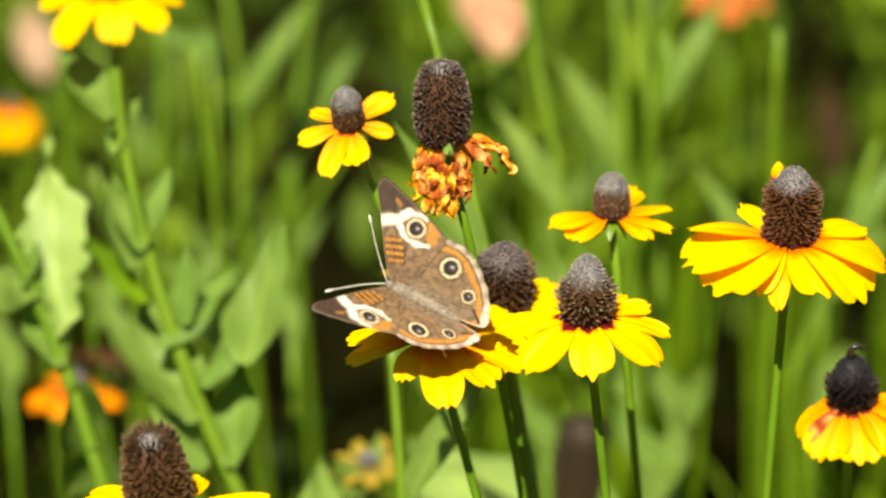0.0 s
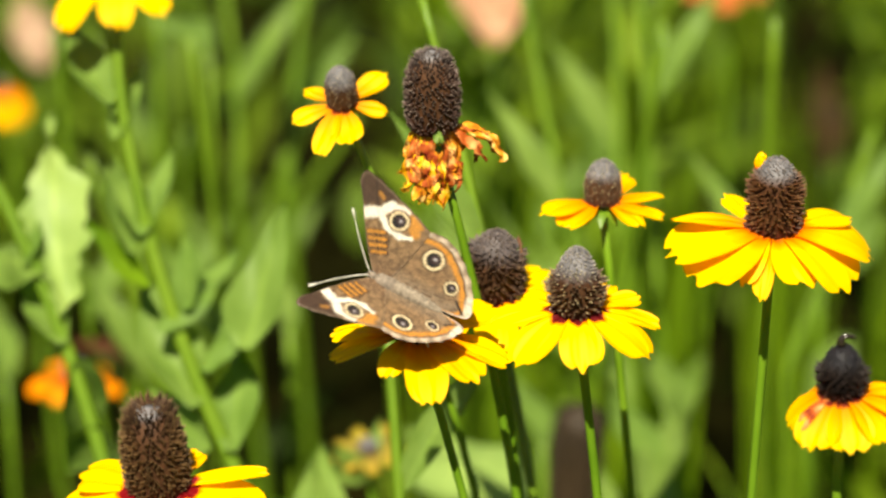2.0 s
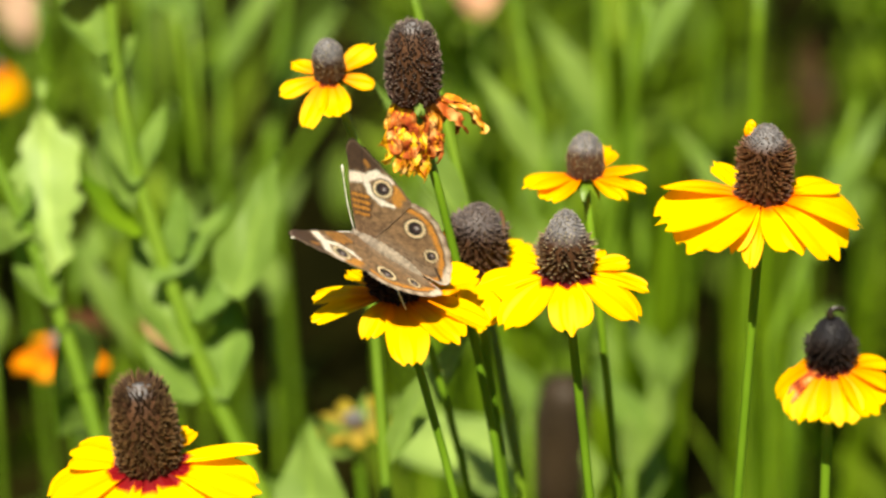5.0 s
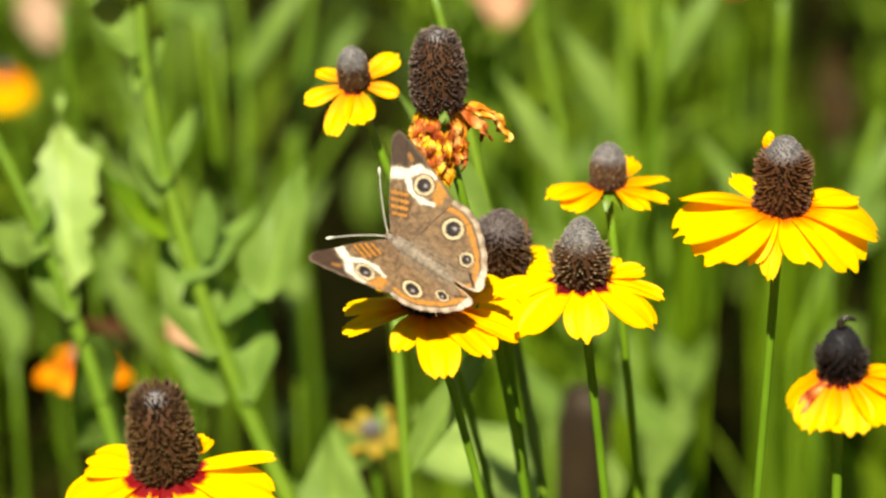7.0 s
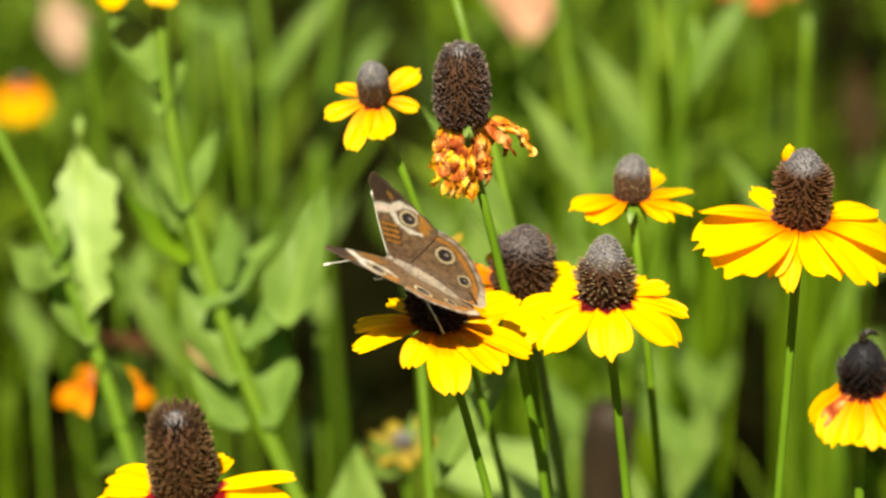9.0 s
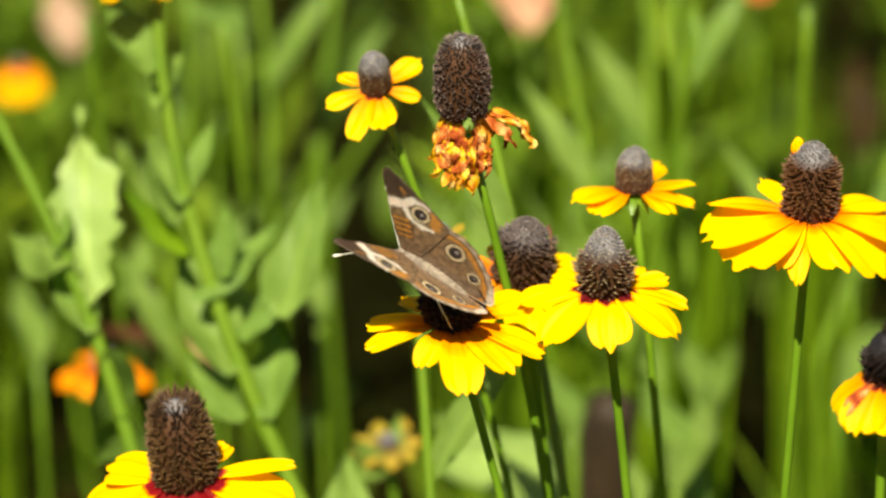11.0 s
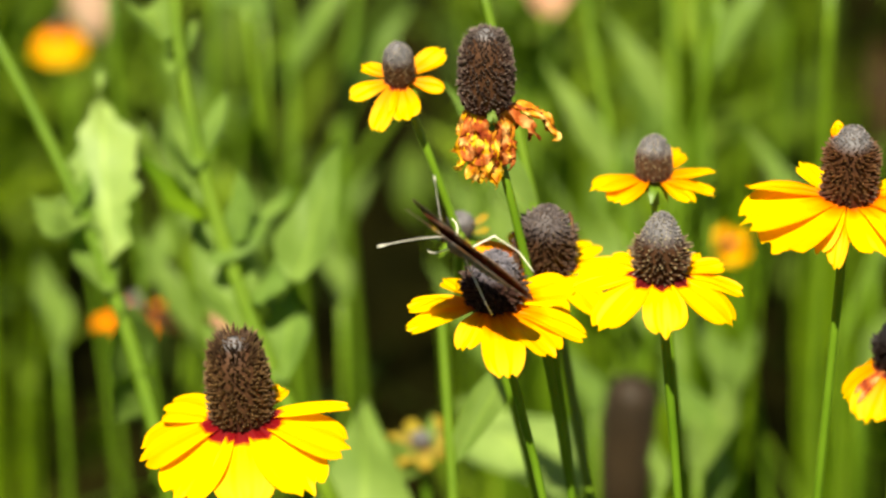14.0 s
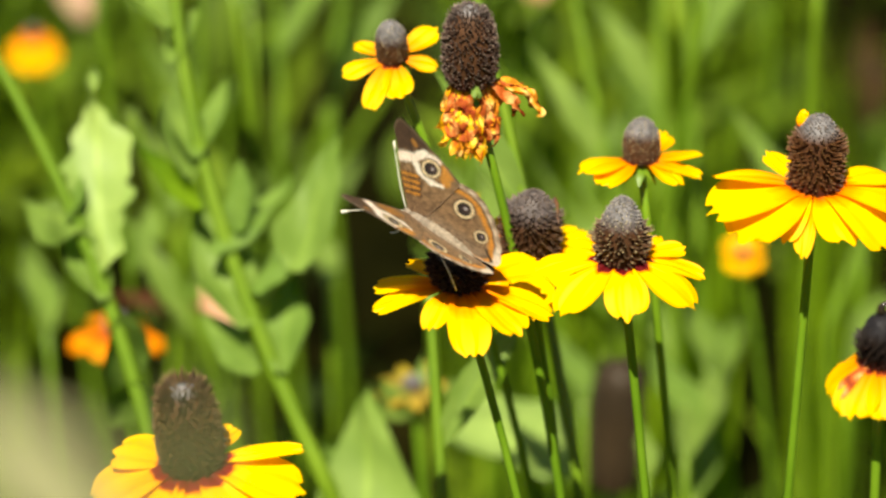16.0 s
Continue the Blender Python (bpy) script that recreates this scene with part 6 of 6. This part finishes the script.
    walk(plant_o1, [
        (0, pose(-0.0070, 1.1058, 0.0000, -0.05, -0.22, -0.00)), (0.5, pose(-0.0070, 1.1058, 0.0000, -0.00, -0.14, -0.00)), (1, pose(-0.0070, 1.1058, 0.0000, 0.23, -0.02, 0.01)),
        (1.5, pose(-0.0070, 1.1058, 0.0000, 0.21, 0.21, 0.01)), (2, pose(-0.0070, 1.1058, 0.0000, -0.23, -0.02, -0.01)), (2.5, pose(-0.0070, 1.1058, 0.0000, -0.33, -0.06, -0.01)),
        (3, pose(-0.0070, 1.1058, 0.0000, -0.96, 0.02, -0.03)), (3.5, pose(-0.0070, 1.1058, 0.0000, -0.19, 0.01, -0.01)), (4, pose(-0.0070, 1.1058, 0.0000, 0.03, 0.07, 0.00)),
        (6.5, pose(-0.0070, 1.1058, 0.0000, -0.26, -0.18, -0.01)), (7, pose(-0.0070, 1.1058, 0.0000, -0.00, -0.24, -0.00)), (7.5, pose(-0.0070, 1.1058, 0.0000, 0.00, 0.00, 0.00)),
        (8, pose(-0.0070, 1.1058, 0.0000, -0.42, 0.14, -0.01)), (8.5, pose(-0.0070, 1.1058, 0.0000, -0.62, 0.22, -0.02)), (9, pose(-0.0070, 1.1058, 0.0000, -0.39, 0.19, -0.01)),
        (9.5, pose(-0.0070, 1.1058, 0.0000, -0.33, -0.08, -0.01)), (12, pose(-0.0070, 1.1058, 0.0000, 1.05, -0.64, 0.02)), (12.5, pose(-0.0070, 1.1058, 0.0000, 0.04, 0.40, 0.00)),
        (13, pose(-0.0070, 1.1058, 0.0000, 0.03, 1.24, 0.00)), (13.5, pose(-0.0070, 1.1058, 0.0000, 0.27, 1.45, 0.01)), (14, pose(-0.0070, 1.1058, 0.0000, 2.31, 0.06, 0.06)),
        (14.5, pose(-0.0070, 1.1058, 0.0000, 1.13, -0.38, 0.03)), (15, pose(-0.0070, 1.1058, 0.0000, -1.89, -0.02, -0.05)), (15.5, pose(-0.0070, 1.1058, 0.0000, -3.90, 0.37, -0.12)),
        (16, pose(-0.0070, 1.1058, 0.0000, -2.40, 0.18, -0.07))])
    walk(plant_or, [
        (0, pose(-0.1530, 1.4351, 0.0000, 0.81, 1.41, 0.08)), (0.5, pose(-0.1530, 1.4351, 0.0000, 0.72, 1.04, 0.07)), (1, pose(-0.1530, 1.4351, 0.0000, 0.44, 1.02, 0.04)),
        (1.5, pose(-0.1530, 1.4351, 0.0000, 0.19, 1.09, 0.02)), (2, pose(-0.1530, 1.4351, 0.0000, -0.49, 0.92, -0.05)), (2.5, pose(-0.1530, 1.4351, 0.0000, -0.75, 0.71, -0.07)),
        (3, pose(-0.1530, 1.4351, 0.0000, -1.02, 0.56, -0.09)), (3.5, pose(-0.1530, 1.4351, 0.0000, 0.39, 0.98, 0.04)), (4, pose(-0.1530, 1.4351, 0.0000, 1.79, 1.66, 0.18)),
        (6.5, pose(-0.1530, 1.4351, 0.0000, -0.18, 1.22, -0.02)), (7, pose(-0.1530, 1.4351, 0.0000, 0.10, 0.68, 0.01)), (7.5, pose(-0.1530, 1.4351, 0.0000, 0.00, 0.00, 0.00)),
        (8, pose(-0.1530, 1.4351, 0.0000, -0.10, -0.05, -0.01)), (8.5, pose(-0.1530, 1.4351, 0.0000, -0.70, 0.10, -0.06)), (9, pose(-0.1530, 1.4351, 0.0000, -0.38, 0.02, -0.03)),
        (9.5, pose(-0.1530, 1.4351, 0.0000, -1.11, 0.00, -0.09)), (12, pose(-0.1530, 1.4351, 0.0000, -4.65, -0.49, -0.37)), (12.5, pose(-0.1530, 1.4351, 0.0000, -7.66, 0.47, -0.67)),
        (13, pose(-0.1530, 1.4351, 0.0000, -11.79, 0.61, -1.05)), (13.5, pose(-0.1530, 1.4351, 0.0000, -12.39, 0.61, -1.10)), (14, pose(-0.1530, 1.4351, 0.0000, -6.74, 0.32, -0.58)),
        (14.5, pose(-0.1530, 1.4351, 0.0000, -4.97, -1.90, -0.33)), (15, pose(-0.1530, 1.4351, 0.0000, -2.66, -1.03, -0.20)), (15.5, pose(-0.1530, 1.4351, 0.0000, -2.36, -0.38, -0.19)),
        (16, pose(-0.1530, 1.4351, 0.0000, -1.98, 0.01, -0.17))])
    walk(plant_tri, [
        (0, pose(-0.0199, 1.0567, 0.0000, 0.16, -0.43, 0.00)), (0.5, pose(-0.0199, 1.0567, 0.0000, 0.20, -0.36, 0.00)), (1, pose(-0.0199, 1.0567, 0.0000, 0.41, -0.24, 0.01)),
        (1.5, pose(-0.0199, 1.0567, 0.0000, 0.39, -0.03, 0.01)), (2, pose(-0.0199, 1.0567, 0.0000, -0.01, -0.25, -0.00)), (2.5, pose(-0.0199, 1.0567, 0.0000, -0.09, -0.29, -0.00)),
        (3, pose(-0.0199, 1.0567, 0.0000, -0.66, -0.22, -0.02)), (3.5, pose(-0.0199, 1.0567, 0.0000, 0.03, -0.22, 0.00)), (4, pose(-0.0199, 1.0567, 0.0000, 0.23, -0.16, 0.01)),
        (6.5, pose(-0.0199, 1.0567, 0.0000, 0.11, -0.00, 0.00)), (7, pose(-0.0199, 1.0567, 0.0000, -0.42, 0.02, -0.01)), (7.5, pose(-0.0199, 1.0567, 0.0000, 0.00, 0.00, 0.00)),
        (8, pose(-0.0199, 1.0567, 0.0000, 0.33, 0.00, 0.01)), (8.5, pose(-0.0199, 1.0567, 0.0000, 0.27, 0.07, 0.01)), (9, pose(-0.0199, 1.0567, 0.0000, 0.42, 0.04, 0.01)),
        (9.5, pose(-0.0199, 1.0567, 0.0000, 0.24, 0.08, 0.01)), (12, pose(-0.0199, 1.0567, 0.0000, 3.11, -0.62, 0.07)), (12.5, pose(-0.0199, 1.0567, 0.0000, -2.25, -0.05, -0.06)),
        (13, pose(-0.0199, 1.0567, 0.0000, -2.91, 0.72, -0.10)), (13.5, pose(-0.0199, 1.0567, 0.0000, -4.70, 0.78, -0.16)), (14, pose(-0.0199, 1.0567, 0.0000, -2.10, -0.74, -0.04)),
        (14.5, pose(-0.0199, 1.0567, 0.0000, -3.13, -1.29, -0.05)), (15, pose(-0.0199, 1.0567, 0.0000, -3.19, -0.63, -0.07)), (15.5, pose(-0.0199, 1.0567, 0.0000, -2.83, -0.05, -0.07)),
        (16, pose(-0.0199, 1.0567, 0.0000, -1.39, 0.03, -0.04))])
    walk(plant_ye, [(0, pose(0.1464, 1.29, 0, 0, 0)), (13, pose(0.1464, 1.29, 0, 0, 0)), (13.5, pose(0.1464, 1.29, 0, 4.31, -6.84)), (14, pose(0.1464, 1.29, 0, 3.58, -5.68)), (14.5, pose(0.1464, 1.29, 0, 2.98, -6.87)), (15, pose(0.1464, 1.29, 0, 2.51, -6.74)), (15.5, pose(0.1464, 1.29, 0, 6.31, -3.7)), (16, pose(0.1464, 1.29, 0, 6.83, -4.28))])
    walk(near_blade, [(0, pose(-0.03, 0.2, 0, 9, 0, 0)), (15.5, pose(-0.03, 0.2, 0, 7, 0, 0)), (15.85, pose(-0.03, 0.2, 0, 3, 0, 0)), (16, pose(-0.03, 0.2, 0, 0, 0, 0))])
    walk(butterfly, [
        (0, pose(-0.0016, 0.8953, 0.5259, -40.89, -23.99, 166.19)), (0.5, pose(-0.0072, 0.8950, 0.5280, -43.04, -20.86, 161.74)), (1, pose(-0.0059, 0.8948, 0.5278, -43.10, -23.90, 161.72)),
        (1.5, pose(-0.0090, 0.8921, 0.5276, -43.46, -24.83, 166.59)), (2, pose(-0.0053, 0.8917, 0.5270, -45.99, -25.74, 169.18)), (2.5, pose(-0.0051, 0.8896, 0.5285, -44.63, -26.64, 163.36)),
        (3, pose(-0.0056, 0.8917, 0.5283, -44.47, -29.78, 163.36)), (3.5, pose(-0.0018, 0.8958, 0.5279, -45.04, -29.09, 163.52)), (4, pose(-0.0056, 0.8988, 0.5274, -48.46, -30.56, 166.31)),
        (6.5, pose(-0.0061, 0.8975, 0.5280, -38.37, -28.22, 163.14)), (7, pose(-0.0031, 0.8965, 0.5294, -42.05, -31.58, 164.65)), (7.5, pose(-0.0082, 0.8912, 0.5283, -41.89, -26.62, 164.81)),
        (8, pose(-0.0051, 0.8910, 0.5269, -41.55, -25.90, 162.12)), (8.5, pose(-0.0075, 0.8925, 0.5287, -46.12, -28.52, 166.12)), (9, pose(-0.0090, 0.8954, 0.5285, -45.03, -25.63, 162.71)),
        (9.5, pose(-0.0040, 0.8977, 0.5284, -38.03, -28.45, 162.54)), (12, pose(-0.0085, 0.8855, 0.5289, -53.35, -28.50, 159.60)), (12.5, pose(-0.0125, 0.8734, 0.5321, -55.22, -29.84, 164.38)),
        (13, pose(-0.0218, 0.8529, 0.5316, -60.64, -27.45, 166.47)), (13.5, pose(-0.0187, 0.8584, 0.5326, -62.37, -29.65, 163.49)), (14, pose(-0.0001, 0.8821, 0.5331, -59.47, -34.72, 167.89)),
        (14.5, pose(0.0001, 0.8857, 0.5318, -61.67, -34.54, 171.00)), (15, pose(0.0002, 0.8758, 0.5316, -56.01, -33.93, 168.54)), (15.5, pose(-0.0113, 0.8891, 0.5304, -47.09, -30.10, 162.23)),
        (16, pose(-0.0072, 0.8943, 0.5304, -40.51, -28.11, 159.90))])
    fold = [(0, 34.1), (0.5, 41.6), (1, 42.7), (1.5, 38.3), (2, 36.3), (2.5, 49.1), (3, 47.4), (3.5, 40.3), (4, 39.4), (4.2, 41.5), (6.3, 60), (6.5, 52.4), (7, 31.2), (7.5, 39.5), (8, 48.7), (8.3, 57), (8.5, 65.7), (9, 61.5), (9.5, 50.8), (9.7, 42), (11.8, 71), (12, 69.7), (12.5, 85.7), (13, 86.2), (13.5, 84.8), (14, 86.1), (14.5, 88.2), (15, 80.2), (15.5, 67.4), (16, 58.3)]
    for wing, side in wings:
        walk(wing, [(t, pose(0, 0, 0, side * a)) for t, a in fold])


motions()
